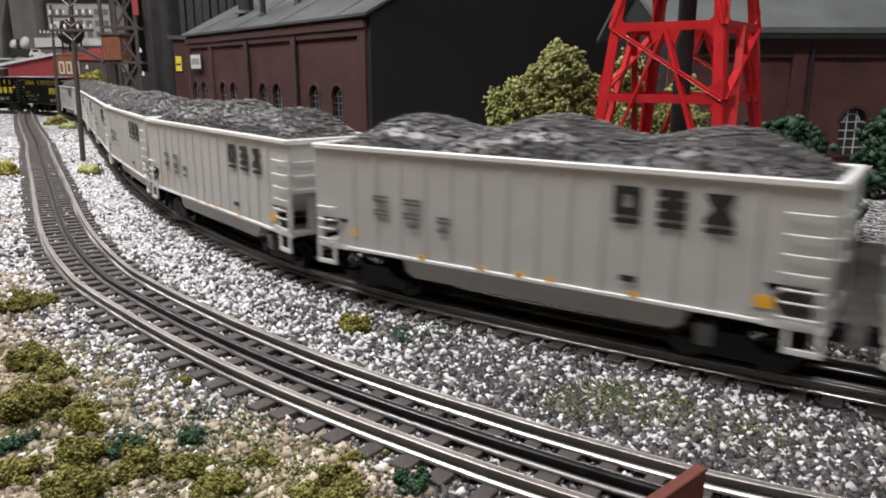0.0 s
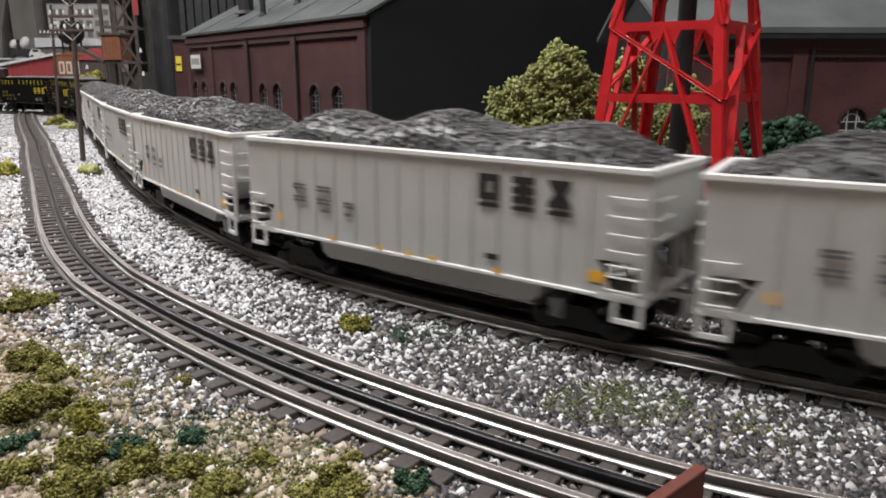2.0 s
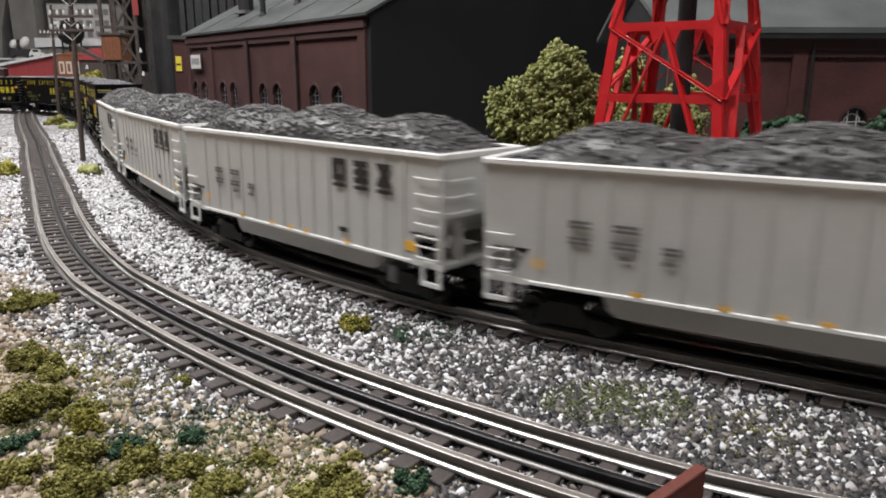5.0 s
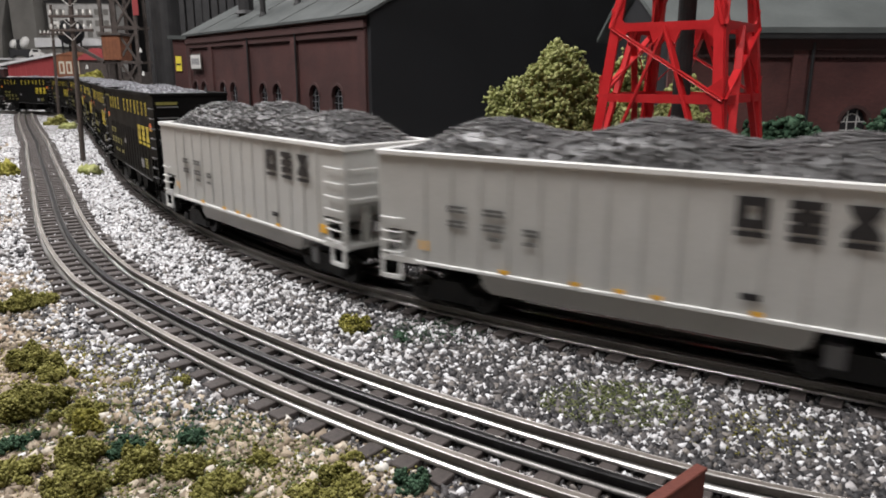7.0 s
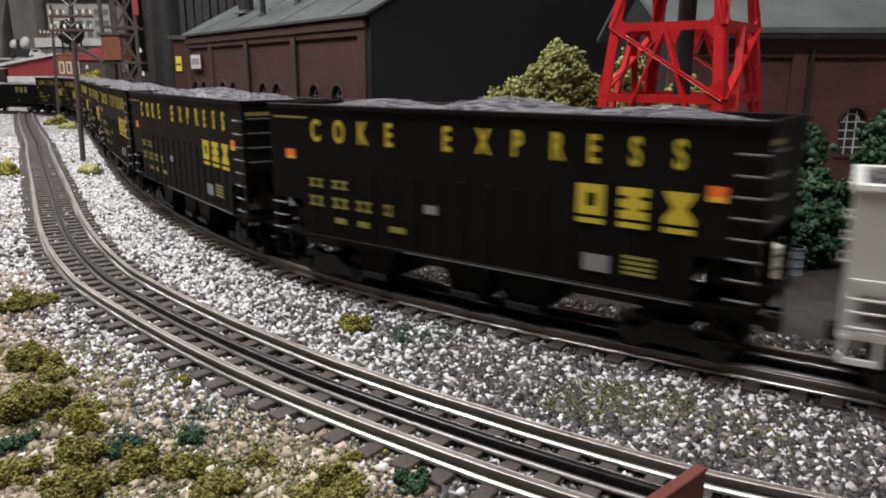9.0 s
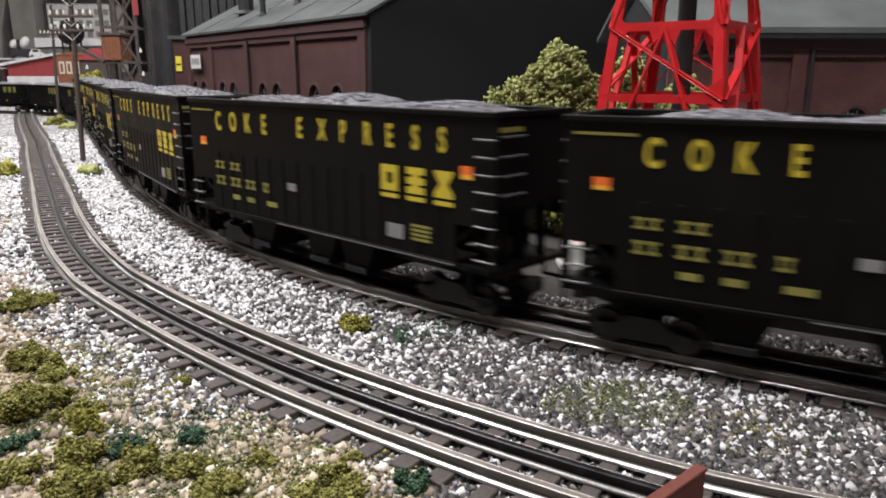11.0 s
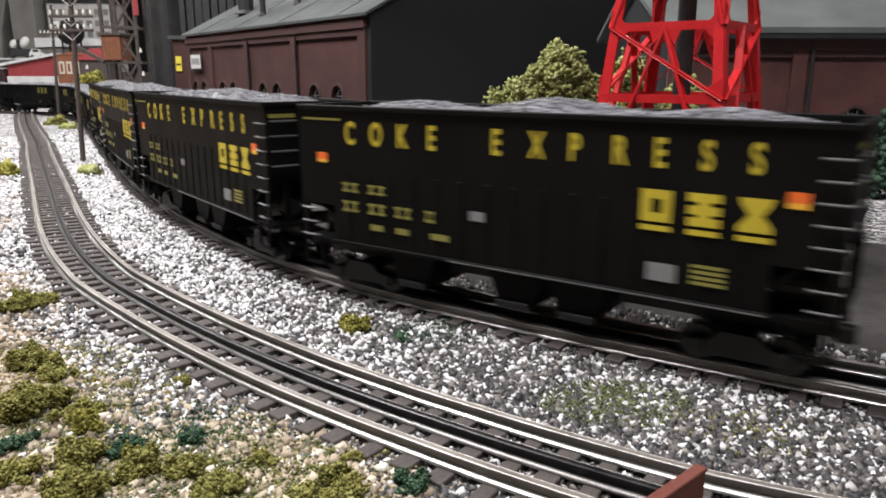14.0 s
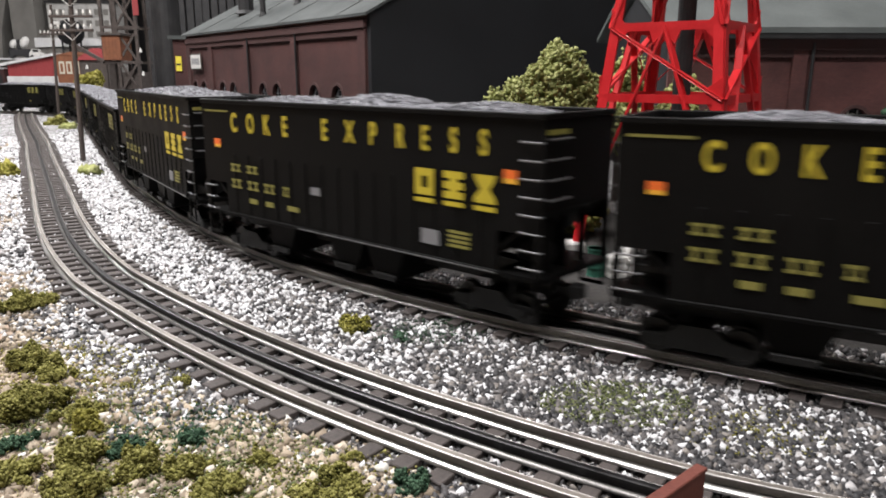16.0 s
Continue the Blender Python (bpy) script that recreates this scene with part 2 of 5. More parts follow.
def box(bm, x0, x1, y0, y1, z0, z1, bevel=0.0, m=None):
    r = bmesh.ops.create_cube(bm, size=1)
    vs = r["verts"]
    for v in vs:
        v.co = Vector((x0 + (v.co.x + 0.5) * (x1 - x0), y0 + (v.co.y + 0.5) * (y1 - y0), z0 + (v.co.z + 0.5) * (z1 - z0)))
        if m:
            v.co = m @ v.co
    if bevel:
        es = list({e for v in vs for e in v.link_edges})
        bmesh.ops.bevel(bm, geom=es, offset=bevel, segments=1, affect="EDGES")
    return vs


def beam(bm, a, b, w, d=None, bevel=0.0):
    """A bar with a w x d section from a to b."""
    a, b = Vector(a), Vector(b)
    d = d or w
    q = (b - a).to_track_quat("Z", "Y").to_matrix().to_4x4()
    m = Matrix.Translation(a) @ q
    return box(bm, -w / 2, w / 2, -d / 2, d / 2, 0, (b - a).length, bevel, m)


def rod(bm, a, b, r, r2=None, n=8):
    a, b = Vector(a), Vector(b)
    q = (b - a).to_track_quat("Z", "Y").to_matrix().to_4x4()
    m = Matrix.Translation((a + b) / 2) @ q
    bmesh.ops.create_cone(bm, cap_ends=True, segments=n, radius1=r, radius2=r if r2 is None else r2, depth=(b - a).length, matrix=m)


def prism(bm, pts, y0, y1, m=None):
    """A solid from an outline in x, z between two y."""
    a = [bm.verts.new((x, y0, z)) for x, z in pts]
    b = [bm.verts.new((x, y1, z)) for x, z in pts]
    if m:
        for v in a + b:
            v.co = m @ v.co
    bm.faces.new(a)
    bm.faces.new(b[::-1])
    n = len(pts)
    for i in range(n):
        bm.faces.new((a[i], b[i], b[(i + 1) % n], a[(i + 1) % n]))
    bmesh.ops.recalc_face_normals(bm, faces=bm.faces[:])


def one(fn, *args, **kw):
    bm = bmesh.new()
    fn(bm, *args, **kw)
    return bm


def ico():
    g = (1 + 5 ** 0.5) / 2
    v = np.array([(-1, g, 0), (1, g, 0), (-1, -g, 0), (1, -g, 0), (0, -1, g), (0, 1, g), (0, -1, -g), (0, 1, -g), (g, 0, -1), (g, 0, 1), (-g, 0, -1), (-g, 0, 1)])
    v = v / np.linalg.norm(v[0])
    d = np.linalg.norm(v[:, None] - v[None], axis=2)
    near = d < 1.2
    f = [(i, j, k) for i in range(12) for j in range(i + 1, 12) for k in range(j + 1, 12) if near[i, j] and near[j, k] and near[i, k]]
    f = [t if np.dot(np.cross(v[t[1]] - v[t[0]], v[t[2]] - v[t[0]]), v[t[0]]) > 0 else (t[0], t[2], t[1]) for t in f]
    return v, np.array(f)


ICO_V, ICO_F = ico()


OCT_V = np.array([(1, 0, 0), (-1, 0, 0), (0, 1, 0), (0, -1, 0), (0, 0, 1), (0, 0, -1)], float)
OCT_F = np.array([(0, 2, 4), (2, 1, 4), (1, 3, 4), (3, 0, 4), (2, 0, 5), (1, 2, 5), (3, 1, 5), (0, 3, 5)])


def lumps(name, centres, radii, mat, rng, rough=0.35, squash=0.8, parent=None, leafy=False):
    """Many small broken stones or tufts in one mesh."""
    n = len(centres)
    base_v, base_f = (OCT_V, OCT_F) if leafy else (ICO_V, ICO_F)
    nv = len(base_v)
    v = base_v[None] * (1 + rough * rng.uniform(-1, 1, (n, nv, 1)))
    v = v * rng.uniform(0.7, 1.3, (n, 1, 3)) * np.array([1, 1, squash])
    a = rng.uniform(0, 6.283, n)
    if leafy:
        t = rng.uniform(-1.2, 1.2, n)
        c, s = np.cos(t)[:, None], np.sin(t)[:, None]
        v = np.stack([v[..., 0], v[..., 1] * c - v[..., 2] * s, v[..., 1] * s + v[..., 2] * c], 2)
    c, s = np.cos(a)[:, None], np.sin(a)[:, None]
    v = np.stack([v[..., 0] * c - v[..., 1] * s, v[..., 0] * s + v[..., 1] * c, v[..., 2]], 2)
    v = (v * np.asarray(radii)[:, None, None] + np.asarray(centres)[:, None]) * CM
    f = (base_f[None] + nv * np.arange(n)[:, None, None]).reshape(-1)
    me = bpy.data.meshes.new(name)
    me.vertices.add(n * nv)
    me.vertices.foreach_set("co", v.reshape(-1))
    me.loops.add(len(f))
    me.loops.foreach_set("vertex_index", f)
    k = len(f) // 3
    me.polygons.add(k)
    me.polygons.foreach_set("loop_start", np.arange(k) * 3)
    me.polygons.foreach_set("loop_total", np.full(k, 3))
    me.update(calc_edges=True)
    me.materials.append(mat)
    ob = new(name, me)
    if parent:
        ob.parent = parent
    return ob


# ---- the two tracks: headings summed along the arc, s in cm from the near end outward ----
def line_of(x0, y0, h0, knots, curv, s0, s1):
    s = np.arange(s0, s1, 0.5)
    h = np.cumsum(np.interp(s, knots, curv)) * 0.5
    i0 = int(np.argmin(abs(s)))
    h = h - h[i0] + h0
    x, y = np.cumsum(np.cos(h)) * 0.5, np.cumsum(np.sin(h)) * 0.5
    return s, x - x[i0] + x0, y - y[i0] + y0, h


def eased(line, knots, offs):
    """The line moved sideways by offs (cm, to the left) at the knots."""
    s, x, y, h = line
    o = np.interp(s, knots, offs)
    x, y = x - o * np.sin(h), y + o * np.cos(h)
    return s, x, y, np.unwrap(np.arctan2(np.gradient(y), np.gradient(x)))


MAIN = eased(line_of(15.28, 32.77, 2.594, [-160, -150, -60, 0, 30, 60, 75, 77, 85, 87, 190, 200, 240, 248, 318, 324],
                     [0, -0.0022, -0.0022, -0.0023, -0.01282, -0.0030, 0, -0.0052, -0.0052, 0, 0, 0.0032, 0.0032, 0.0135, 0.0135, 0], -570, 790),
             [-60, 15, 45, 70, 90], [-0.4, -0.4, -0.45, -0.2, 0])
SIDE = eased(line_of(8.22, 20.38, 2.689, [-45, -30, 0, 25, 50, 80, 130, 200], [0, -0.01734, -0.01734, -0.00883, -0.00665, 0.00057, -0.00048, -0.00045], -260, 282),
             [-40, 0, 5, 10, 15, 20, 25, 30, 35, 42, 60, 80, 105, 155, 180, 220, 280], [-0.5, -0.67, -0.92, -1.06, -1.02, -0.92, -0.81, -0.66, -0.45, -0.02, 0.05, 0.17, 0.2, 0.3, 1.3, 3.3, 6.6])


def on(line, s, off=0.0):
    """Place and heading (degrees) at s, off cm to the left of the way."""
    x, y, h = (float(np.interp(s, line[0], line[k])) for k in (1, 2, 3))
    return x - off * math.sin(h), y + off * math.cos(h), math.degrees(h)


def strip(name, line, s0, s1, off, prof, mat, parent, step=1.5, label="", smooth=False):
    """A rail: the section prof (y, z) swept along the line."""
    bm = bmesh.new()
    rings = []
    for s in np.arange(s0, s1 + 0.01, step):
        x, y, h = on(line, s, off)
        c, d = math.cos(radians(h)), math.sin(radians(h))
        rings.append([bm.verts.new((x - p * d, y + p * c, z)) for p, z in prof])
    n = len(prof)
    for a, b in zip(rings, rings[1:]):
        for i in range(n):
            bm.faces.new((a[i], b[i], b[(i + 1) % n], a[(i + 1) % n]))
    bm.faces.new(rings[0])
    bm.faces.new(rings[-1][::-1])
    bmesh.ops.recalc_face_normals(bm, faces=bm.faces[:])
    return part(name, bm, mat, parent, label, smooth)


# ---- the room and the layout table ----
def slab(name, x0, x1, y0, y1, z0, z1, mat, label, category):
    ob = part(name, one(box, x0, x1, y0, y1, z0, z1), mat)
    return tagged(ob, label, category, kind="structure")


slab("ground", -670, 600, -150, 700, -6, 0, M_GROUND, "grey and white gravel ground of the model layout", "ground")
slab("floor", -680, 610, -310, 710, -100, -96, M_ROOMWALL, "dark floor of the layout room", "floor")
slab("wall_north", -680, 610, 700, 706, -96, 210, M_ROOMWALL, "dark painted wall of the layout room", "wall")
slab("wall_south", -680, 610, -306, -300, -96, 210, M_CEIL, "pale painted wall of the layout room", "wall")
slab("wall_east", 605, 611, -300, 700, -96, 210, M_ROOMWALL, "dark painted wall of the layout room", "wall")
slab("wall_west", -681, -675, -300, 700, -96, 210, M_ROOMWALL, "dark painted wall of the layout room", "wall")
slab("ceiling", -681, 611, -306, 706, 210, 216, M_CEIL, "pale tiled ceiling of the layout room", "ceiling")

# ---- tracks ----
HEAD = [(-0.17, RAIL - 0.03), (-0.1, RAIL), (0.1, RAIL), (0.17, RAIL - 0.03), (0.17, RAIL - 0.15), (0.06, RAIL - 0.2), (0.06, 0.44), (-0.06, 0.44), (-0.06, RAIL - 0.2), (-0.17, RAIL - 0.15)]
FOOT = [(0.31, 0.28), (0.315, 0.33), (0.28, 0.385), (0.21, 0.43), (0.12, 0.455), (0.05, 0.46), (-0.05, 0.46), (-0.12, 0.455), (-0.21, 0.43), (-0.28, 0.385), (-0.315, 0.33), (-0.31, 0.28)]


def edge(s):
    """The polished corner of a railhead, on the side s."""
    return [(s * 0.115, RAIL + 0.006), (s * 0.15, RAIL - 0.006), (s * 0.176, RAIL - 0.03), (s * 0.176, RAIL - 0.06), (s * 0.11, RAIL - 0.04)]


def track(name, line, s0, s1, t0, t1, label, pitch=1.62, half=1.67):
    tr = thing(name, 0, 0, 0, 0, label, "track", kind="structure")
    for off in (half, -half):
        rl = strip("rail", line, s0, s1, off, HEAD, M_WEB, tr, label="brown oxidised steel rail")
        for s in (-1, 1):
            strip("railhead", line, s0, s1, off, edge(s), M_RAIL, rl, label="polished railhead edge", smooth=True)
        strip("rail_foot", line, s0, s1, off, FOOT, M_TIN, rl, label="bright tinned rail foot", smooth=True)
    mid = strip("centre_rail", line, s0, s1, 0.0, HEAD, M_MID, tr, label="blackened centre rail")
    strip("rail_foot", line, s0, s1, 0.0, [(q * 0.9, z - 0.01) for q, z in FOOT], M_DULL, mid, label="dull grey rail foot", smooth=True)
    strip("railhead", line, s0, s1, 0.0, [(q, z) for q, z in edge(-1)], M_DULL, mid, label="worn edge of the centre rail", smooth=True)
    rng = random.Random(3)
    ties = []
    for k in range(6):
        w, n = rng.uniform(0.33, 0.45), half + rng.uniform(1.05, 1.35)
        ties.append((w, n, rng.uniform(-0.03, 0.02)))
    made = {}
    for k, s in enumerate(np.arange(t0, t1, pitch)):
        x, y, h = on(line, s + rng.uniform(-0.12, 0.12), rng.uniform(-0.12, 0.12))
        m = at(x, y, 0, 0, 0, h + rng.uniform(-3.0, 3.0))
        v = rng.randrange(6)
        if v not in made:
            w, n, dz = ties[v]
            made[v] = part("tie", one(box, -w, w, -n, n, -0.1, 0.29 + dz, 0.04), M_TIE, tr)
            made[v].matrix_basis = m
        else:
            again(made[v], tr, m)
    bm = bmesh.new()
    for s in list(np.arange(s0 + 1, t0 - 0.5, pitch)) + list(np.arange(t1, s1 - 1, pitch)):
        x, y, h = on(line, s)
        box(bm, -0.37, 0.37, -2.85, 2.85, -0.1, 0.30, 0, pose(x, y, 0, 0, 0, h))
    far = part("far_ties", bm, M_TIE, tr)
    far["kind"] = "stuff"
    return tr


track("main_track", MAIN, -560, 780, -60, 260, "three-rail model track in gravel under the train")
track("siding_track", SIDE, -255, 280, -40, 278, "three-rail model track with brown ties in gravel", half=1.85)


# ---- train cars; x runs to the rear, +y is the lettered side, z from the railhead ----
def glyph(ch, h):
    cu = bpy.data.curves.new("letter", "FONT")
    cu.body, cu.size, cu.extrude, cu.align_x, cu.offset = ch, h / 0.7 * CM, 0.01 * CM, "CENTER", 0.0005
    tmp = new("letter_tmp", cu)
    bpy.context.view_layer.update()
    me = bpy.data.meshes.new_from_object(tmp.evaluated_get(bpy.context.evaluated_depsgraph_get()))
    bpy.data.objects.remove(tmp)
    me.name = "letter"
    return me


def face_y(x, y, z):
    """Upright on the lettered side, reading towards the front."""
    return Matrix.Translation((x * CM, y * CM, z * CM)) @ Matrix(((-1, 0, 0, 0), (0, 0, 1, 0), (0, 1, 0, 0), (0, 0, 0, 1)))


def plate(name, x0, x1, z0, z1, y, mat, parent, label="", t=0.03):
    return part(name, one(box, min(x0, x1), max(x0, x1), y, y + t, z0, z1), mat, parent, label)


def wheel_truck(car, x, wheel=None):
    bm = bmesh.new()
    for sy in (-2.25, 2.25):
        prism(bm, [(-2.6, 1.05), (-1.4, 1.25), (-0.8, 1.75), (0.8, 1.75), (1.4, 1.25), (2.6, 1.05), (2.6, 0.72), (1.2, 0.55), (-1.2, 0.55), (-2.6, 0.72)], sy - 0.22, sy + 0.22)
        for sx in (-1.95, 1.95):
            box(bm, sx - 0.4, sx + 0.4, sy - 0.36, sy + 0.36, 0.55, 1.25, 0.08)
        for sx in (-0.35, 0, 0.35):
            rod(bm, (sx, sy + 0.1, 0.75), (sx, sy + 0.1, 1.45), 0.13)
    box(bm, -0.55, 0.55, -2.3, 2.3, 1.0, 1.7, 0.08)
    tk = part("truck", bm, M_UNDER, car, "black sprung truck frame")
    tk.matrix_basis = at(x, 0, 0)
    for sx in (-1.95, 1.95):
        bm = bmesh.new()
        for sy in (-1.67, 1.67):
            rod(bm, (0, sy - 0.22, 0), (0, sy + 0.22, 0), 0.86, n=20)
            o = 0.22 if sy < 0 else -0.22
            rod(bm, (0, sy + o - 0.05, 0), (0, sy + o + 0.05, 0), 0.97, n=20)
        rod(bm, (0, -2.2, 0), (0, 2.2, 0), 0.14)
        w = part("wheelset", bm, M_WHEEL, tk, "dark steel wheels on an axle")
        w.matrix_basis = at(sx, 0, 0.88)


def coupler(car, x, sgn, z):
    bm = bmesh.new()
    box(bm, min(x, x + sgn * 1.3), max(x, x + sgn * 1.3), -0.22, 0.22, z - 0.22, z + 0.22, 0.05)
    box(bm, min(x + sgn * 0.9, x + sgn * 1.75), max(x + sgn * 0.9, x + sgn * 1.75), -0.45, 0.3, z - 0.4, z + 0.4, 0.1)
    part("coupler", bm, M_UNDER, car, "black knuckle coupler")


def ladder(car, x0, x1, zs, y, mat):
    for z in zs:
        bm = bmesh.new()
        rod(bm, (x0, y + 0.22, z), (x1, y + 0.22, z), 0.055, n=6)
        for x in (x0, x1):
            rod(bm, (x, y - 0.02, z), (x, y + 0.22, z), 0.05, n=6)
        part("ladder_rung", bm, mat, car)


def end_rungs(car, x, y0, y1, zs, sgn, mat):
    for z in zs:
        bm = bmesh.new()
        rod(bm, (x + sgn * 0.2, y0, z), (x + sgn * 0.2, y1, z), 0.055, n=6)
        for y in (y0, y1):
            rod(bm, (x - sgn * 0.02, y, z), (x + sgn * 0.2, y, z), 0.05, n=6)
        part("grab_iron", bm, mat, car)


def load(car, hl, hw, z0, humps, amp, mat, seed, r0=0.125, n=3800, hide=0.0):
    """A heap of lumps, three humps long."""
    rng = np.random.default_rng(seed)

    def height(x, y):
        e = np.clip(1 - (np.abs(y) / hw) ** 2.4, 0, 1) * np.clip(1 - (np.abs(x) / hl) ** 8, 0, 1)
        b = sum(a * np.exp(-((x - c) / w) ** 2) for c, w, a in humps)
        return z0 + amp * e ** 0.6 * b
    bm = bmesh.new()
    nx, ny = 60, 14
    grid = [[bm.verts.new((x, y, height(np.float64(x), np.float64(y)) - 0.06 + 0.08 * noise.noise(Vector((x * 1.3, y * 1.3, seed))))) for y in np.linspace(-hw, hw, ny)] for x in np.linspace(-hl, hl, nx)]
    for i in range(nx - 1):
        for j in range(ny - 1):
            bm.faces.new((grid[i][j], grid[i + 1][j], grid[i + 1][j + 1], grid[i][j + 1]))
    base = part("load_mound", bm, mat, car, "heaped lumps filling the car")
    x, y = rng.uniform(-hl, hl, n), rng.uniform(-hw, hw, n)
    lumps("load_surface", np.stack([x, y, height(x, y) + rng.uniform(-0.08, 0.06, n)], 1), r0 * rng.uniform(0.5, 1.5, n), mat, rng, 0.35, 0.7, car, True)["kind"] = "stuff"


def mark(car, xs, g, z, h, y, mat):
    """The company's mark as three plain blocks over underlines: a ring, stacked bars, an hourglass."""
    for k, a in enumerate(xs):
        b = a - g
        bm = bmesh.new()
        if k == 0:
            box(bm, b, a, y, y + 0.03, z + h * 0.78, z + h)
            box(bm, b, a, y, y + 0.03, z + h * 0.22, z + h * 0.44)
            for p, q in ((a - g * 0.34, a), (b, b + g * 0.3)):
                box(bm, p, q, y + 0.002, y + 0.032, z + h * 0.3, z + h * 0.92)
        elif k == 1:
            for q in (0.22, 0.5, 0.8):
                box(bm, b, a, y, y + 0.03, z + h * q, z + h * (q + 0.2))
            box(bm, (a + b) / 2 - g * 0.2, (a + b) / 2 + g * 0.2, y + 0.002, y + 0.032, z + h * 0.3, z + h * 0.9)
        else:
            c = (a + b) / 2
            prism(bm, [(b, z + h), (a, z + h), (a - g * 0.08, z + h * 0.84), (c + g * 0.2, z + h * 0.61), (a, z + h * 0.36), (a, z + h * 0.22), (b, z + h * 0.22), (b, z + h * 0.36), (c - g * 0.2, z + h * 0.61), (b + g * 0.08, z + h * 0.84)], y, y + 0.03)
        box(bm, b, a, y, y + 0.03, z, z + h * 0.13)
        part("emblem_block", bm, mat, car)


def bars(car, x, y, rows, mat):
    """Lines of small lettering as plain bars: z, height, list of (start, width)."""
    for z, h, runs in rows:
        for s, w in runs:
            if h > 0.5:
                for q in (0.0, 0.52):
                    for a, b in ((0.0, 0.24), (0.76, 1.0)):
                        plate("stencil_bar", x - s - w * q, x - s - w * (q + 0.4), z + h * a, z + h * b, y, mat, car)
                    plate("stencil_bar", x - s - w * (q + 0.13), x - s - w * (q + 0.27), z + h * 0.24, z + h * 0.76, y, mat, car)
            else:
                plate("stencil_bar", x - s, x - s - w, z, z + h, y, mat, car)


LETTERS = {}
HUMPS = [(8.6, 4.4, 0.9), (-0.6, 4.2, 1.0), (-9.6, 4.4, 0.9)]


def gondola(label, group, paint, trim, ink, faded, heap, seed, amp, amber):
    car = thing("coal_gondola", 0, 0, 0, 0, label, "freight car", group)
    hl, hw, sill, rim = 14.5, 3.38, 2.9, 9.15
    for s in (-1, 1):
        y0, y1 = (hw - 0.16, hw) if s > 0 else (-hw, -hw + 0.16)
        bm = bmesh.new()
        prism(bm, [(-hl, rim - 0.2), (hl, rim - 0.2), (hl, sill), (13.95, sill), (13.95, 4.65), (11.9, 4.65), (12.9, sill), (-12.9, sill), (-11.9, 4.65), (-13.95, 4.65), (-13.95, sill), (-hl, sill)], y0, y1)
        part("side_wall", bm, paint, car, "flat steel side sheet")
        for e in (-1, 1):
            part("corner_bar", one(box, min(e * 11.9, e * hl), max(e * 11.9, e * hl), y0 - 0.01, y1 + 0.01, sill - 0.18, sill + 0.16), trim, car)
    for x in np.linspace(-11.4, 11.4, 14):
        part("side_rib", one(box, x - 0.13, x + 0.13, hw - 0.02, hw + 0.075, sill + 0.15, rim - 0.45, 0.035), paint, car)
    for e in (-1, 1):
        bm = bmesh.new()
        prism(bm, [(e * hl, rim - 0.2), (e * hl, 5.6), (e * 12.4, 4.2), (e * 12.2, 4.2), (e * (hl - 0.18), 5.7), (e * (hl - 0.18), rim - 0.2)], -hw + 0.1, hw - 0.1)
        box(bm, min(e * 11.9, e * hl), max(e * 11.9, e * hl), -hw + 0.1, hw - 0.1, sill - 0.12, sill + 0.12)
        for y in (-1.6, 1.6):
            box(bm, min(e * 13.7, e * 14.2), max(e * 13.7, e * 14.2), y - 0.2, y + 0.2, sill, 5.3)
        part("end_wall", bm, paint, car, "sloped end sheet over a platform")
        bm = bmesh.new()
        box(bm, min(e * (hl - 0.32), e * (hl + 0.14)), max(e * (hl - 0.32), e * (hl + 0.14)), -hw - 0.1, hw + 0.1, rim - 0.34, rim, 0.05)
        part("end_rim", bm, trim, car, "pale top rim")
        coupler(car, e * 13.2, e, 1.9)
        wheel_truck(car, e * 10.4)
        end_rungs(car, e * hl, 1.2, 3.0, (5.9, 6.8, 7.7), e, trim)
        for sy in (-1, 1):
            bm = bmesh.new()
            y = sy * (hw + 0.05)
            for x in (e * 13.0, e * 14.3):
                beam(bm, (x, y, sill), (x, y, 1.75), 0.2, 0.14)
            beam(bm, (e * 12.9, y, 1.8), (e * 14.4, y, 1.8), 0.2, 0.24)
            part("step", bm, trim, car, "pale stirrup step")
    for s in (-1, 1):
        part("side_rim", one(box, -hl, hl, s * hw - 0.2, s * hw + 0.2, rim - 0.3, rim, 0.05), trim, car, "pale top rim")
        part("side_sill", one(box, -11.95, 11.95, s * hw - 0.1, s * hw + 0.13, sill - 0.12, sill + 0.1, 0.04), trim, car, "pale bottom sill")
    ladder(car, -14.2, -12.6, (3.3, 3.95, 4.5, 5.2, 6.0, 6.85, 7.75), hw, trim)
    ladder(car, 14.2, 12.9, (3.3, 3.95, 4.5, 5.3), hw, trim)
    bm = bmesh.new()
    prism(bm, [(-8.7, sill), (8.2, sill), (7.8, 1.9), (7.3, 1.6), (-7.9, 1.6), (-8.4, 1.9)], -2.9, 2.9)
    part("tub", bm, paint, car, "bathtub bottom between the trucks")
    part("centre_beam", one(box, -13.3, 13.3, -0.6, 0.6, 1.6, sill - 0.1), M_UNDER, car)
    part("brake_rigging", one(box, -9.8, -8.9, 1.4, 2.6, 0.9, 2.1, 0.1), M_CHROME, car, "grey brake gear")
    part("floor_sheet", one(box, -12.2, 12.2, -hw + 0.2, hw - 0.2, 4.0, 4.15), paint, car)
    mark(car, (-5.0, -7.1, -9.2), 1.3, 6.5, 1.75, hw + 0.11, ink)
    for dz in (0.0, 0.24):
        bars(car, 9.76, hw + 0.115, [(6.0 + dz, 0.14, [(0, 1.1), (2.2, 1.25)]), (5.2 + dz, 0.14, [(0, 1.1), (2.2, 1.25), (4.6, 0.8)])], faded)
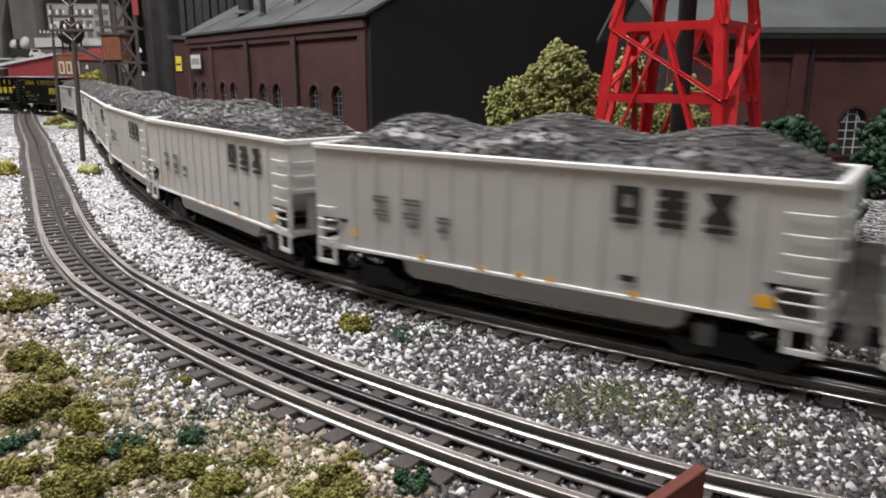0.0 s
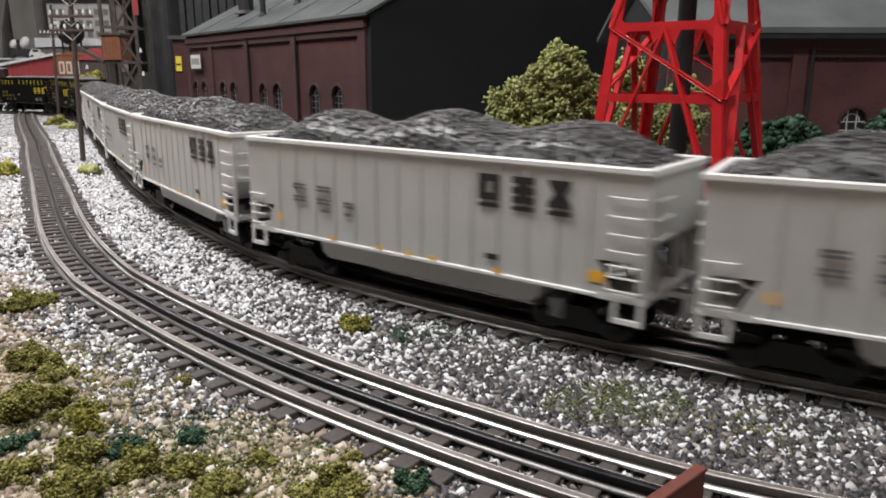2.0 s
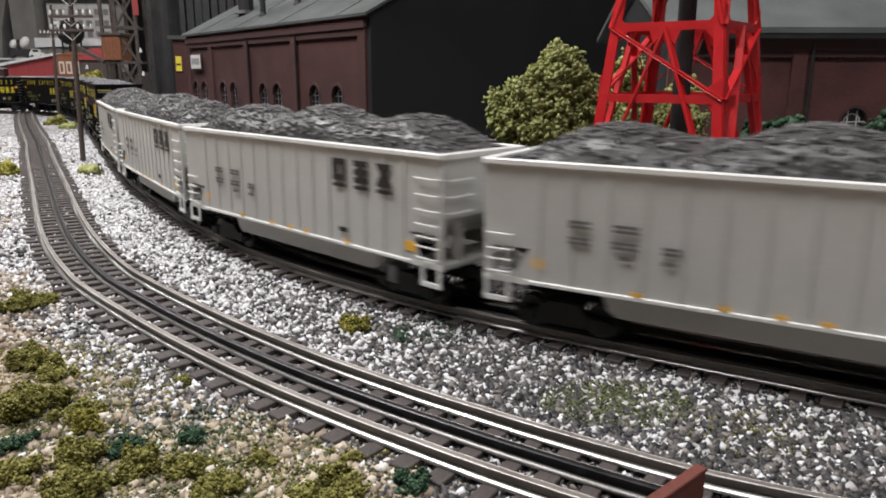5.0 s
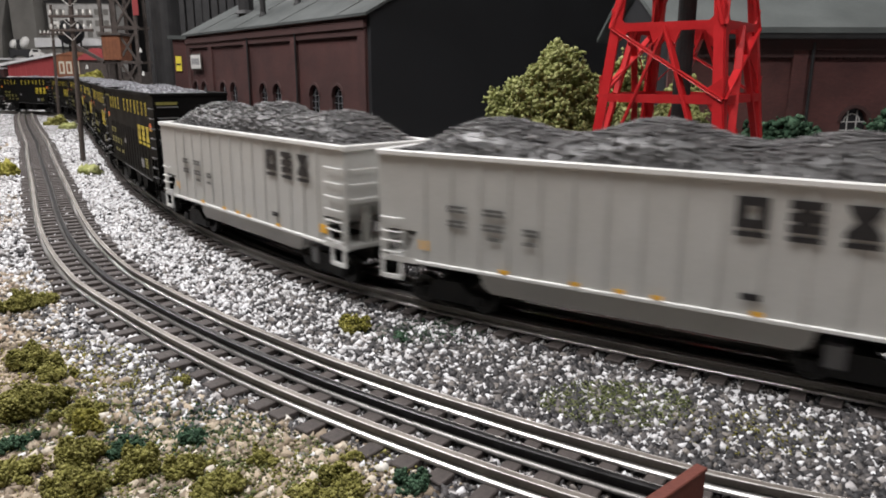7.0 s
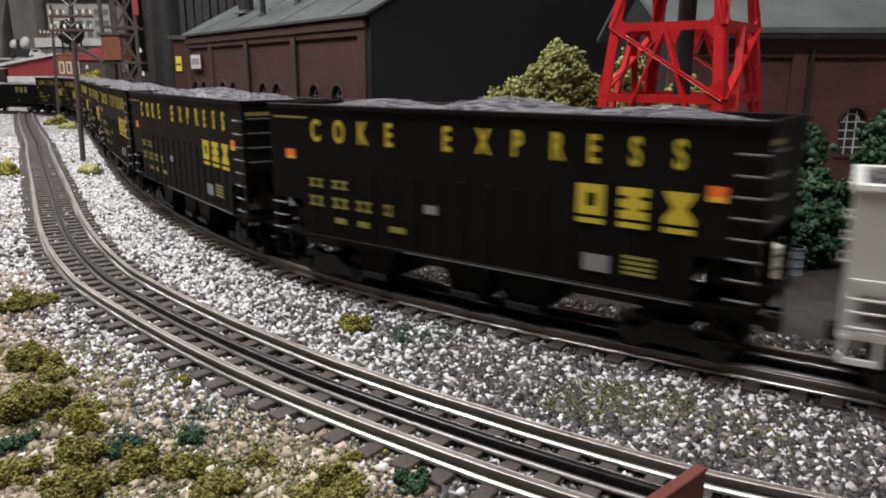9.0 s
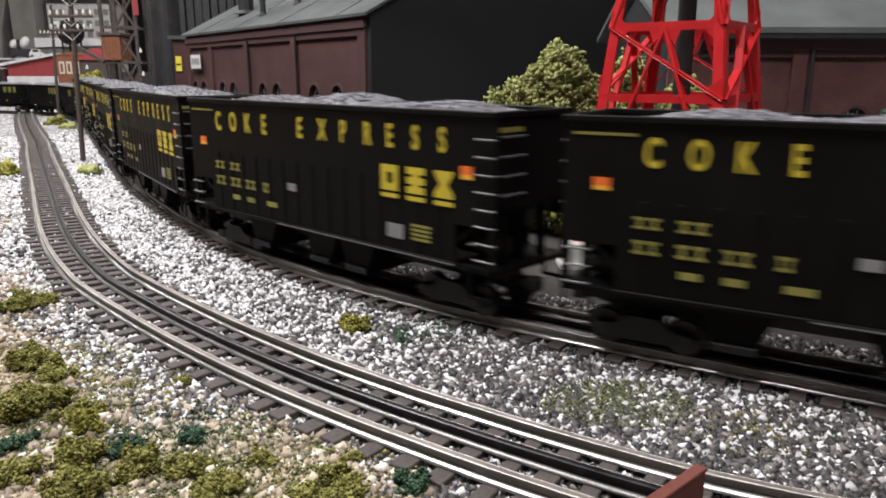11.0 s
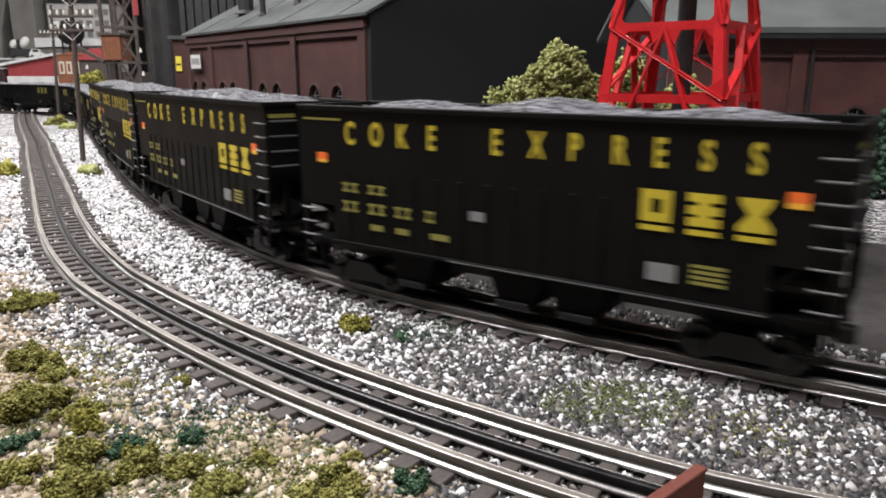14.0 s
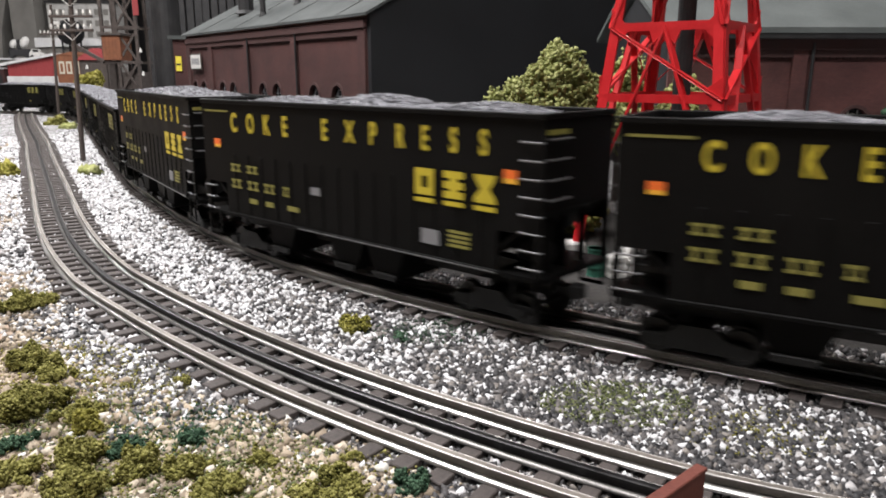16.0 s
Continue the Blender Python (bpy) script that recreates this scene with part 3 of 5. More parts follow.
    bars(car, 9.76, hw + 0.115, [(6.02, 0.34, [(0.0, 0.2), (0.5, 0.2), (2.5, 0.2), (3.1, 0.2)]), (5.22, 0.34, [(0.1, 0.2), (0.7, 0.2), (2.4, 0.2), (3.0, 0.2), (4.7, 0.2), (5.2, 0.2)]), (4.7, 0.2, [(2.5, 0.8), (4.6, 0.7)])], faded)
    plate("stencil_bar", -5.5, -6.3, 3.7, 4.0, hw + 0.115, ink, car)
    plate("reflector", 11.7, 11.1, 3.65, 4.2, hw + 0.02, amber, car, "small reflector")
    plate("reflector", -11.5, -12.4, 3.5, 4.05, hw + 0.02, amber, car, "small reflector")
    for x in (6.5, 2.5, 0.2, -1.6, -6.0):
        plate("reflector", x, x - 0.5, sill + 0.12, sill + 0.34, hw + 0.115, amber, car, "small reflector")
    load(car, hl - 0.2, hw - 0.2, rim - 0.35, HUMPS, amp, heap, seed)
    return car


def black_car():
    car = thing("coke_hopper", 0, 0, 0, 0, "tall black coke hopper car with yellow lettering", "freight car", "black coke cars")
    hl, hw, sill, rim = 15.35, 3.38, 3.2, 11.45
    for s in (-1, 1):
        y0, y1 = (hw - 0.16, hw) if s > 0 else (-hw, -hw + 0.16)
        bm = bmesh.new()
        prism(bm, [(-hl, rim - 0.2), (hl, rim - 0.2), (hl, sill), (14.9, sill), (14.9, 5.4), (12.6, 5.4), (12.6, sill), (-12.6, sill), (-12.6, 5.4), (-14.9, 5.4), (-14.9, sill), (-hl, sill)], y0, y1)
        part("side_wall", bm, M_BLACK, car, "black steel side sheet")
    for x in np.linspace(-11.4, 11.4, 15):
        part("side_rib", one(box, x - 0.12, x + 0.12, hw - 0.02, hw + 0.06, sill, 7.6, 0.03), M_BLACK, car)
    for e in (-1, 1):
        bm = bmesh.new()
        prism(bm, [(e * hl, rim - 0.2), (e * hl, 6.6), (e * 12.2, 4.0), (e * 12.0, 4.0), (e * (hl - 0.18), 6.7), (e * (hl - 0.18), rim - 0.2)], -hw + 0.1, hw - 0.1)
        box(bm, min(e * 12.2, e * hl), max(e * 12.2, e * hl), -hw + 0.1, hw - 0.1, sill - 0.3, sill - 0.02)
        for y in (-1.7, 1.7):
            box(bm, min(e * 14.4, e * 14.8), max(e * 14.4, e * 14.8), y - 0.16, y + 0.16, sill, 6.6)
        part("end_wall", bm, M_BLACK, car, "sloped black end sheet over a platform")
        part("end_web", one(box, min(e * 12.1, e * 14.7), max(e * 12.1, e * 14.7), -0.12, 0.12, sill - 0.05, 6.2), M_BLACK, car, "black centre web over the coupler")
        tank = part("air_reservoir", one(rod, (e * 12.7, 1.3, 4.1), (e * 14.5, 1.3, 4.1), 0.62, n=14), M_UNDER, car, "black air reservoir on the end platform")
        part("strap", one(rod, (e * 13.4, 1.3, 4.1), (e * 13.6, 1.3, 4.1), 0.67, n=14), M_UNDER, tank)
        part("end_rim", one(box, min(e * (hl - 0.3), e * (hl + 0.12)), max(e * (hl - 0.3), e * (hl + 0.12)), -hw - 0.1, hw + 0.1, rim - 0.3, rim, 0.05), M_BLACK, car)
        coupler(car, e * 14.1, e, 1.9)
        wheel_truck(car, e * 11.4)
        end_rungs(car, e * hl, 1.2, 3.0, (7.2, 8.2, 9.2, 10.2), e, M_CHROME)
        for sy in (-1, 1):
            bm = bmesh.new()
            y = sy * (hw + 0.02)
            for x in (e * 13.7, e * 15.1):
                beam(bm, (x, y, sill), (x, y, 1.5), 0.14, 0.12)
            beam(bm, (e * 13.6, y, 1.55), (e * 15.2, y, 1.55), 0.14, 0.2)
            part("step", bm, M_BLACK, car)
    for s in (-1, 1):
        part("side_rim", one(box, -hl, hl, s * hw - 0.18, s * hw + 0.18, rim - 0.3, rim, 0.05), M_BLACK, car)
        part("side_sill", one(box, -12.7, 12.7, s * hw - 0.1, s * hw + 0.12, sill - 0.16, sill + 0.06, 0.04), M_BLACK, car)
    ladder(car, -15.35, -14.15, np.linspace(3.7, 10.05, 8), hw, M_CHROME)
    ladder(car, 15.1, 13.9, (3.4, 4.25, 5.1), hw, M_CHROME)
    for x in (-3.5, 0.2, 7.1):
        bm = bmesh.new()
        prism(bm, [(x - 1.8, sill), (x + 1.8, sill), (x + 0.9, 0.9), (x - 0.9, 0.9)], -2.7, 2.7)
        part("hopper_bay", bm, M_BLACK, car, "black sloped hopper outlet")
        part("outlet_latch", one(box, x - 1.0, x + 1.0, 2.72, 2.95, 0.9, 1.3, 0.05), M_UNDER, car)
    part("centre_beam", one(box, -14.2, 14.2, -0.6, 0.6, 1.7, sill - 0.05), M_UNDER, car)
    part("floor_sheet", one(box, -12.2, 12.2, -hw + 0.2, hw - 0.2, 4.0, 4.15), M_BLACK, car)
    # light reflected off the sill edge, drawn as a thin bright strip
    plate("sill_glint", 4.0, -12.6, sill - 0.1, sill - 0.03, hw + 0.12, M_CHROME, car, "painted glint of light along the side sill edge")
    text = "COKE EXPRESS"
    pos = [11.14, 9.15, 7.25, 5.2, 3, 1.09, -1.27, -3.32, -5.58, -7.5, -9.6, -11.65]
    for ch, x in zip(text, pos):
        if ch == " ":
            continue
        if ch not in LETTERS:
            LETTERS[ch] = glyph(ch, 1.28)
            LETTERS[ch].materials.clear()
            LETTERS[ch].materials.append(M_YEL)
        ob = new("letter", LETTERS[ch])
        ob.parent = car
        ob.matrix_basis = face_y(x, hw + 0.03, 9.24) @ Matrix.Diagonal((0.6, 1, 1, 1))
    mark(car, (-6.8, -8.95, -11.1), 1.4, 6.3, 1.9, hw + 0.06, M_YEL)
    bars(car, 11.8, hw + 0.065, [(6.35, 0.55, [(0, 1.3), (2.0, 1.4)]), (5.15, 0.65, [(0, 1.3), (2.0, 1.4), (4.0, 1.3), (6.2, 0.7)]), (4.2, 0.35, [(2.2, 0.9), (4.1, 0.9), (6.6, 1.2)])], M_DYEL)
    plate("stencil_plate", 2.6, 1.7, 5.6, 6.1, hw + 0.065, M_TAG, car, "small grey stencil plate")
    plate("stencil_plate", -7.25, -8.6, 3.95, 4.8, hw + 0.065, M_TAG, car, "grey data panel")
    for k in range(4):
        plate("stencil_bar", -9.3, -10.8, 4.05 + 0.26 * k, 4.2 + 0.26 * k, hw + 0.065, M_DYEL, car)
    plate("reflector", 13.85, 13.05, 8.2, 8.6, hw + 0.02, M_ORANGE, car, "orange reflector")
    plate("reflector", 13.85, 13.05, 8.0, 8.2, hw + 0.02, M_AMBER, car, "amber reflector strip")
    plate("reflector", -13.0, -13.8, 8.15, 8.6, hw + 0.02, M_ORANGE, car, "orange reflector")
    plate("reflector", -13.0, -13.8, 7.9, 8.15, hw + 0.02, M_AMBER, car, "amber reflector strip")
    plate("corner_stripe", 14.9, 11.9, 10.55, 10.68, hw + 0.02, M_DYEL, car, "dull yellow stripe")
    part("end_stripe", one(box, -hl - 0.02, -hl + 0.01, 1.2, 3.1, 10.4, 10.65), M_DYEL, car, "dull yellow stripe")
    load(car, hl - 0.25, hw - 0.2, rim - 0.55, [(8.8, 3.6, 0.7), (-0.6, 4.0, 1.0), (-9.6, 3.6, 0.75)], 1.05, M_COKE, 9, 0.1, 3800)
    return car


GREY_GAP, BLACK_GAP = 30.75, 33.6
cars = []
first = gondola("light grey coal gondola heaped with black coal", "grey coal cars", M_GREY, M_RIM, M_INK, M_LINK, M_COAL, 5, 2.3, M_AMBER)
for j in range(10):
    cars.append((first if j == 0 else copy_thing(first, at(0, 0, RAIL)), -132.3 - GREY_GAP * j - 14.5, 10.4))
first = black_car()
for i in range(-3, 5):
    cars.append((first if i == -3 else copy_thing(first, at(0, 0, RAIL)), BLACK_GAP * i - 13.3, 11.4))
first = gondola("low black gondola with a yellow emblem and grey coke load", "low black cars", M_BLACK, M_BLACK, M_DYEL, M_UNDER, M_COKE, 7, 1.0, M_UNDER)
for k in range(7):
    cars.append((first if k == 0 else copy_thing(first, at(0, 0, RAIL)), BLACK_GAP * 4 + 2.05 + 1.9 + 14.5 + GREY_GAP * k, 10.4))


# ---- buildings ----
def arch_wall(bm, length, height, thick, wins):
    """Wall along x from 0, outer face at y=0, with arched openings (x0, x1, z0, z1) cut through."""
    x = 0.0
    for x0, x1, z0, z1 in wins:
        box(bm, x, x0, -thick, 0, 0, height)
        box(bm, x0, x1, -thick, 0, 0, z0)
        r, n = (x1 - x0) / 2, 8
        pts = [(x0 + (x1 - x0) * k / n, z1 - r + math.sqrt(max(0, r * r - (x0 + (x1 - x0) * k / n - x0 - r) ** 2))) for k in range(n + 1)]
        for (a, za), (b, zb) in zip(pts, pts[1:]):
            prism(bm, [(a, za), (b, zb), (b, height), (a, height)], -thick, 0)
        x = x1
    box(bm, x, length, -thick, 0, 0, height)
    bmesh.ops.remove_doubles(bm, verts=bm.verts[:], dist=0.001)


def arch_window(house, x0, x1, z0, z1, bar=0.09, frame_mat=None):
    """Arched window with surround, panes and thin white glazing bars."""
    r, c = (x1 - x0) / 2, (x0 + x1) / 2
    bm = bmesh.new()
    n = 10
    for k in range(n):
        a, b = math.pi * k / n, math.pi * (k + 1) / n
        o = r + 0.45
        prism(bm, [(c + r * math.cos(a), z1 - r + r * math.sin(a)), (c + o * math.cos(a), z1 - r + o * math.sin(a)), (c + o * math.cos(b), z1 - r + o * math.sin(b)), (c + r * math.cos(b), z1 - r + r * math.sin(b))], -0.02, 0.16)
    bmesh.ops.remove_doubles(bm, verts=bm.verts[:], dist=0.001)
    w = part("window", bm, M_TRIM, house, "arched brick window surround with sill")
    part("sill", one(box, x0 - 0.35, x1 + 0.35, -0.02, 0.3, z0 - 0.35, z0), M_TRIM, w)
    part("pane", one(box, x0, x1, -0.62, -0.56, z0, z1), M_GLASS, w, "dark window glass")
    bm = bmesh.new()
    for q in (0.33, 0.67):
        beam(bm, (x0 + (x1 - x0) * q, -0.5, z0), (x0 + (x1 - x0) * q, -0.5, z1 - r * 0.15), bar, bar)
    for q in np.arange(z0 + 0.9, z1 - r * 0.4, 1.1):
        beam(bm, (x0, -0.5, q), (x1, -0.5, q), bar, bar)
    for k in range(6):
        a, b = math.pi * k / 6, math.pi * (k + 1) / 6
        o = r * 0.6
        beam(bm, (c + o * math.cos(a), -0.5, z1 - r + o * math.sin(a)), (c + o * math.cos(b), -0.5, z1 - r + o * math.sin(b)), bar, bar)
    part("glazing_grid", bm, frame_mat or M_WHITE, w, "thin pale glazing bars")


def shop_building():
    """Long brick works hall: the long wall along x, its black end wall at x=0."""
    h = thing("brick_works_hall", -11.4, 115, 0, 126.1, "long sooty red brick works hall with a grey roof", "building")
    L, W, eave, ridge = 86, 72, 22.9, 41.5
    wins = []
    for c in (10.2, 18.6, 34.4, 41.0, 57.0, 63.3, 76.0, 82.0):
        wins.append((c - 1.9, c + 1.9, 6.0, 12.0))
    bm = bmesh.new()
    arch_wall(bm, L, eave, 1.2, wins)
    part("long_wall", bm, M_BRICK, h, "sooty dark red brick wall")
    for w in wins:
        arch_window(h, *w, 0.07, M_TAG)
    for x in (0.2, 24.6, 47.0, 68.4, 83.8):
        part("pilaster", one(box, x, x + 2.2, 0, 0.45, 0, 20.6, 0.06), M_BRICK, h)
    for a, b in ((2.4, 24.6), (26.8, 47.0), (49.2, 68.4), (70.6, 83.8)):
        bm = bmesh.new()
        box(bm, a, b, 0, 0.42, 19.6, 20.6)
        for k in range(int((b - a) / 0.9)):
            box(bm, a + 0.2 + k * 0.9, a + 0.65 + k * 0.9, 0, 0.2, 19.35, 19.6)
        part("corbel", bm, M_TRIM, h, "stepped brick corbel under the eave")
    part("cornice", one(box, 0, L, 0, 0.7, 20.6, 21.9, 0.1), M_TRIM, h, "brick cornice")
    # these two rods stand in for thin dark recess lines in the wall
    for x in (24.3, 46.7):
        part("downpipe", one(rod, (x, 0.6, 0), (x, 0.6, 21), 0.17), M_DARK, h, "dark iron downpipe")
    prof = [(-W, 0), (0, 0), (0, eave), (-W / 2, ridge - 1), (-W, eave)]
    turn = Matrix.Rotation(radians(90), 4, "Z")
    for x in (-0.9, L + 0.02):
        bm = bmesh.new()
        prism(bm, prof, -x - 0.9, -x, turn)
        part("end_wall", bm, M_NEAR_BLACK, h, "plain near-black end wall")
    part("back_wall", one(box, 0, L, -W, -W + 1, 0, eave), M_BRICK, h)
    for s in (1, -1):
        bm = bmesh.new()
        y0, y1 = (1.1, -W / 2) if s > 0 else (-W - 1.1, -W / 2)
        sl = (ridge - eave) / (W / 2)
        vs = [(y0, eave - 1.1 * sl), (y1, ridge), (y1, ridge + 0.5), (y0, eave - 1.1 * sl + 0.45)]
        prism(bm, vs, -L - 1.5, 1.4, turn)
        part("roof", bm, M_ROOF, h, "weathered grey sheet roof")
    sl = (ridge - eave) / (W / 2)
    for x in np.arange(8, L, 22.0):
        part("roof_seam", one(beam, (x, 1.1, eave - 1.1 * sl + 0.48), (x, -W / 2, ridge + 0.53), 0.12, 0.14), M_ROOF, h)
    for x, y, r in ((65, -7, 1.7), (48.5, -4, 0.6), (39.5, -7.5, 0.6)):
        z = eave - y * sl
        bm = bmesh.new()
        rod(bm, (x, y, z - 0.4), (x, y, z + 7), r, n=12)
        rod(bm, (x, y, z + 0.2), (x, y, z + 1.0), r * 1.5, r * 1.05, 12)
        part("chimney", bm, M_DARK, h, "dark roof vent pipe")
    sg = part("wall_sign", one(box, 75.0, 82.2, 0.5, 0.75, 14.6, 18.3, 0.05), M_TIMBER, h, "small framed wall sign")
    part("sign_board", one(box, 75.3, 81.9, 0.75, 0.85, 14.9, 18.0), M_WHITE, sg, "pale sign board")
    for k in range(4):
        part("sign_bar", one(box, 76.1 + 1.4 * k, 77.0 + 1.4 * k, 0.85, 0.9, 15.8, 17.2), M_TAG, sg)
    return h


def east_building():
    h = thing("brick_engine_house", 28.5, 96.0, 0, 2.0, "low red brick engine house with a grey felt roof", "building")
    L, W, eave, ridge = 70, 30, 18.9, 25.7
    wins = [(23.4, 27.0, 3.6, 9.6), (38.0, 41.6, 3.6, 9.6)]
    # the wall's outer side faces -y, so everything on it is built mirrored about the wall's middle
    face = thing("face_tmp", 0, 0, 0, 180)
    face.name = "front_wall_group"
    face.parent = h
    face.matrix_basis = at(L, 0, 0, 0, 0, 180)
    bm = bmesh.new()
    ws = sorted((L - b, L - a, z0, z1) for a, b, z0, z1 in wins)
    arch_wall(bm, L, eave, 1.2, ws)
    wall = part("front_wall", bm, M_BRICK2, h, "dark red brick wall")
    wall.matrix_basis = face.matrix_basis
    for w in ws:
        arch_window(wall, *w, bar=0.12)
    bpy.data.objects.remove(face)
    for x in (0, 16.0, 32.5, 49.5, L - 2):
        part("pilaster", one(box, x, x + 2.0, -0.5, 0, 0, 16.9, 0.06), M_BRICK2, h)
    for a, b in ((2, 16.0), (18.0, 32.5), (34.5, 49.5)):
        bm = bmesh.new()
        box(bm, a, b, -0.45, 0, 16.0, 16.9)
        for k in range(int((b - a) / 0.9)):
            box(bm, a + 0.2 + k * 0.9, a + 0.65 + k * 0.9, -0.2, 0, 15.75, 16.0)
        part("corbel", bm, M_TRIM, h, "stepped brick corbel under the eave")
    part("cornice", one(box, 0, L, -0.8, 0, 16.9, 18.4, 0.1), M_TRIM, h, "brick cornice")
    part("fascia", one(box, -1, L + 1, -1.9, -0.8, 18.2, 18.9, 0.06), M_DARK, h, "dark gutter board")
    part("downpipe", one(rod, (18.4, -0.75, 0), (18.4, -0.75, 17.8), 0.22), M_DARK, h, "dark iron downpipe")
    turn = Matrix.Rotation(radians(90), 4, "Z")
    prof = [(0, 0), (W, 0), (W, eave), (W / 2, ridge - 1), (0, eave)]
    # brick ends lying in shade; the shade is put into their near-black colour
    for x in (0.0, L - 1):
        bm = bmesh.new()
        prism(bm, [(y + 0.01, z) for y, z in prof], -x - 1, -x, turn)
        part("end_wall", bm, M_NEAR_BLACK, h, "end wall with its shade painted near-black")
    sl = (ridge - eave) / (W / 2)
    for s in (1, -1):
        bm = bmesh.new()
        y0 = -2.0 if s > 0 else W + 2.0
        prism(bm, [(y0, eave - 2 * sl + 0.9), (W / 2, ridge + 0.9), (W / 2, ridge + 1.6), (y0, eave - 2 * sl + 1.6)], -L - 1.5, 1.5, turn)
        part("roof", bm, M_ROOF2, h, "weathered grey felt roof")
    return h


shop_building()
east_building()


# ---- red lattice tower ----
def tower():
    cx, cy = 17.2, 54.0
    t = thing("lattice_tower", cx, cy, 0, 0, "bright red four-legged lattice tower on concrete footings", "tower")
    base = {"n": (0.81, -6.18), "w": (-6.18, -0.81), "e": (6.18, 0.81), "b": (-0.81, 6.18)}

    def leg(k, z):
        f = 1.2 - 0.0222 * (z - 2.4)
        return Vector((base[k][0] * f, base[k][1] * f, z))

    for k in base:
        a = leg(k, 2.2)
        bm = bmesh.new()
        box(bm, a.x - 0.8, a.x + 0.8, a.y - 0.8, a.y + 0.8, 0.0, 2.0, 0.12)
        box(bm, a.x - 1.15, a.x + 1.15, a.y - 1.15, a.y + 1.15, 0.0, 0.5, 0.08)
        part("footing", bm, M_CONC, t, "pale concrete footing")
        bm = bmesh.new()
        p, q = leg(k, 2.0), leg(k, 40)
        d = (q - p).normalized()
        out = Vector((base[k][0], base[k][1], 0)).normalized()
        side = Vector((-out.y, out.x, 0))
        # angle iron: two flanges
        for s in (1, -1):
            fl = (side * s - out).normalized()
            nrm = d.cross(fl).normalized()
            c = [p, p + fl * 0.68, q + fl * 0.6, q]
            lo = [bm.verts.new(v - nrm * 0.1) for v in c]
            hi = [bm.verts.new(v + nrm * 0.1) for v in c]
            bm.faces.new(lo)
            bm.faces.new(hi[::-1])
            for i in range(4):
                bm.faces.new((lo[i], hi[i], hi[(i + 1) % 4], lo[(i + 1) % 4]))
        bmesh.ops.recalc_face_normals(bm, faces=bm.faces[:])
        part("leg", bm, M_RED, t, "red angle-iron leg")
    levels = [3.2, 12.45, 17.2, 23.4, 29.0, 34.0]
    for a, b in (("n", "w"), ("n", "e"), ("w", "b"), ("e", "b")):
        face_n = (leg(b, 20) - leg(a, 20)).cross(Vector((0, 0, 1))).normalized() * 0.09

        def web(pts):
            bm = bmesh.new()
            lo = [bm.verts.new(v - face_n) for v in pts]
            hi = [bm.verts.new(v + face_n) for v in pts]
            bm.faces.new(lo)
            bm.faces.new(hi[::-1])
            for k in range(len(pts)):
                n = (k + 1) % len(pts)
                bm.faces.new((lo[k], hi[k], hi[n], lo[n]))
            bmesh.ops.recalc_face_normals(bm, faces=bm.faces[:])
            part("gusset", bm, M_RED, t)

        for z in levels[1:]:
            part("crossbar", one(beam, leg(a, z), leg(b, z), 0.2, 0.5, 0.03), M_RED, t)
        for lo_z, hi_z in ((3.2, 17.2), (17.2, 29.0)):
            mid = (leg(a, hi_z) + leg(b, hi_z)) / 2
            for k in (a, b):
                part("brace", one(beam, leg(k, lo_z), mid, 0.46, 0.2, 0.03), M_RED, t)
            dr = (leg(b, hi_z) - leg(a, hi_z)).normalized()
            up = Vector((0, 0, 1))
            web([mid + dr * 1.25 + up * 0.2, mid - dr * 1.25 + up * 0.2, mid - dr * 0.75 - up * 1.15, mid - up * 0.55, mid + dr * 0.75 - up * 1.15])
            for k, s in ((a, 1), (b, -1)):
                q = leg(k, hi_z)
                web([q + up * 1.3, q + dr * s * 0.9 + up * 0.3, q + dr * s * 1.5, q + dr * s * 0.9 - up * 0.6, q - up * 1.5])
        for hi_z, lo_z in ((17.2, 12.45), (29.0, 23.4)):
            p, q = leg(b, hi_z), leg(a, lo_z)
            part("brace", one(beam, p, q, 0.44, 0.18, 0.03), M_RED, t)
            dr = (p - q)
            dr.z = 0
            dr.normalize()
            up = Vector((0, 0, 1))
            web([q + up * 1.5, q + dr * 1.0 + up * 0.8, q + dr * 1.2, q + dr * 0.7 - up * 0.7, q - up * 1.2])
            part("tie_rod", one(rod, leg(b, lo_z + 0.4), leg(a, hi_z).lerp(leg(b, hi_z), 0.45), 0.055, n=6), M_RED, t)
    part("riser_pipe", one(rod, (0, 0, 0), (0, 0, 40), 0.62, n=16), M_DARK, t, "black riser pipe")
    part("riser_collar", one(rod, (0, 0, 0), (0, 0, 1.2), 1.1, 0.8, 16), M_DARK, t)
    bm = one(rod, (0, 0, 39.6), (0, 0, 42), 8, 8, 24)
    part("tank_floor", bm, M_RED, t, "red platform")
    return t


tower()


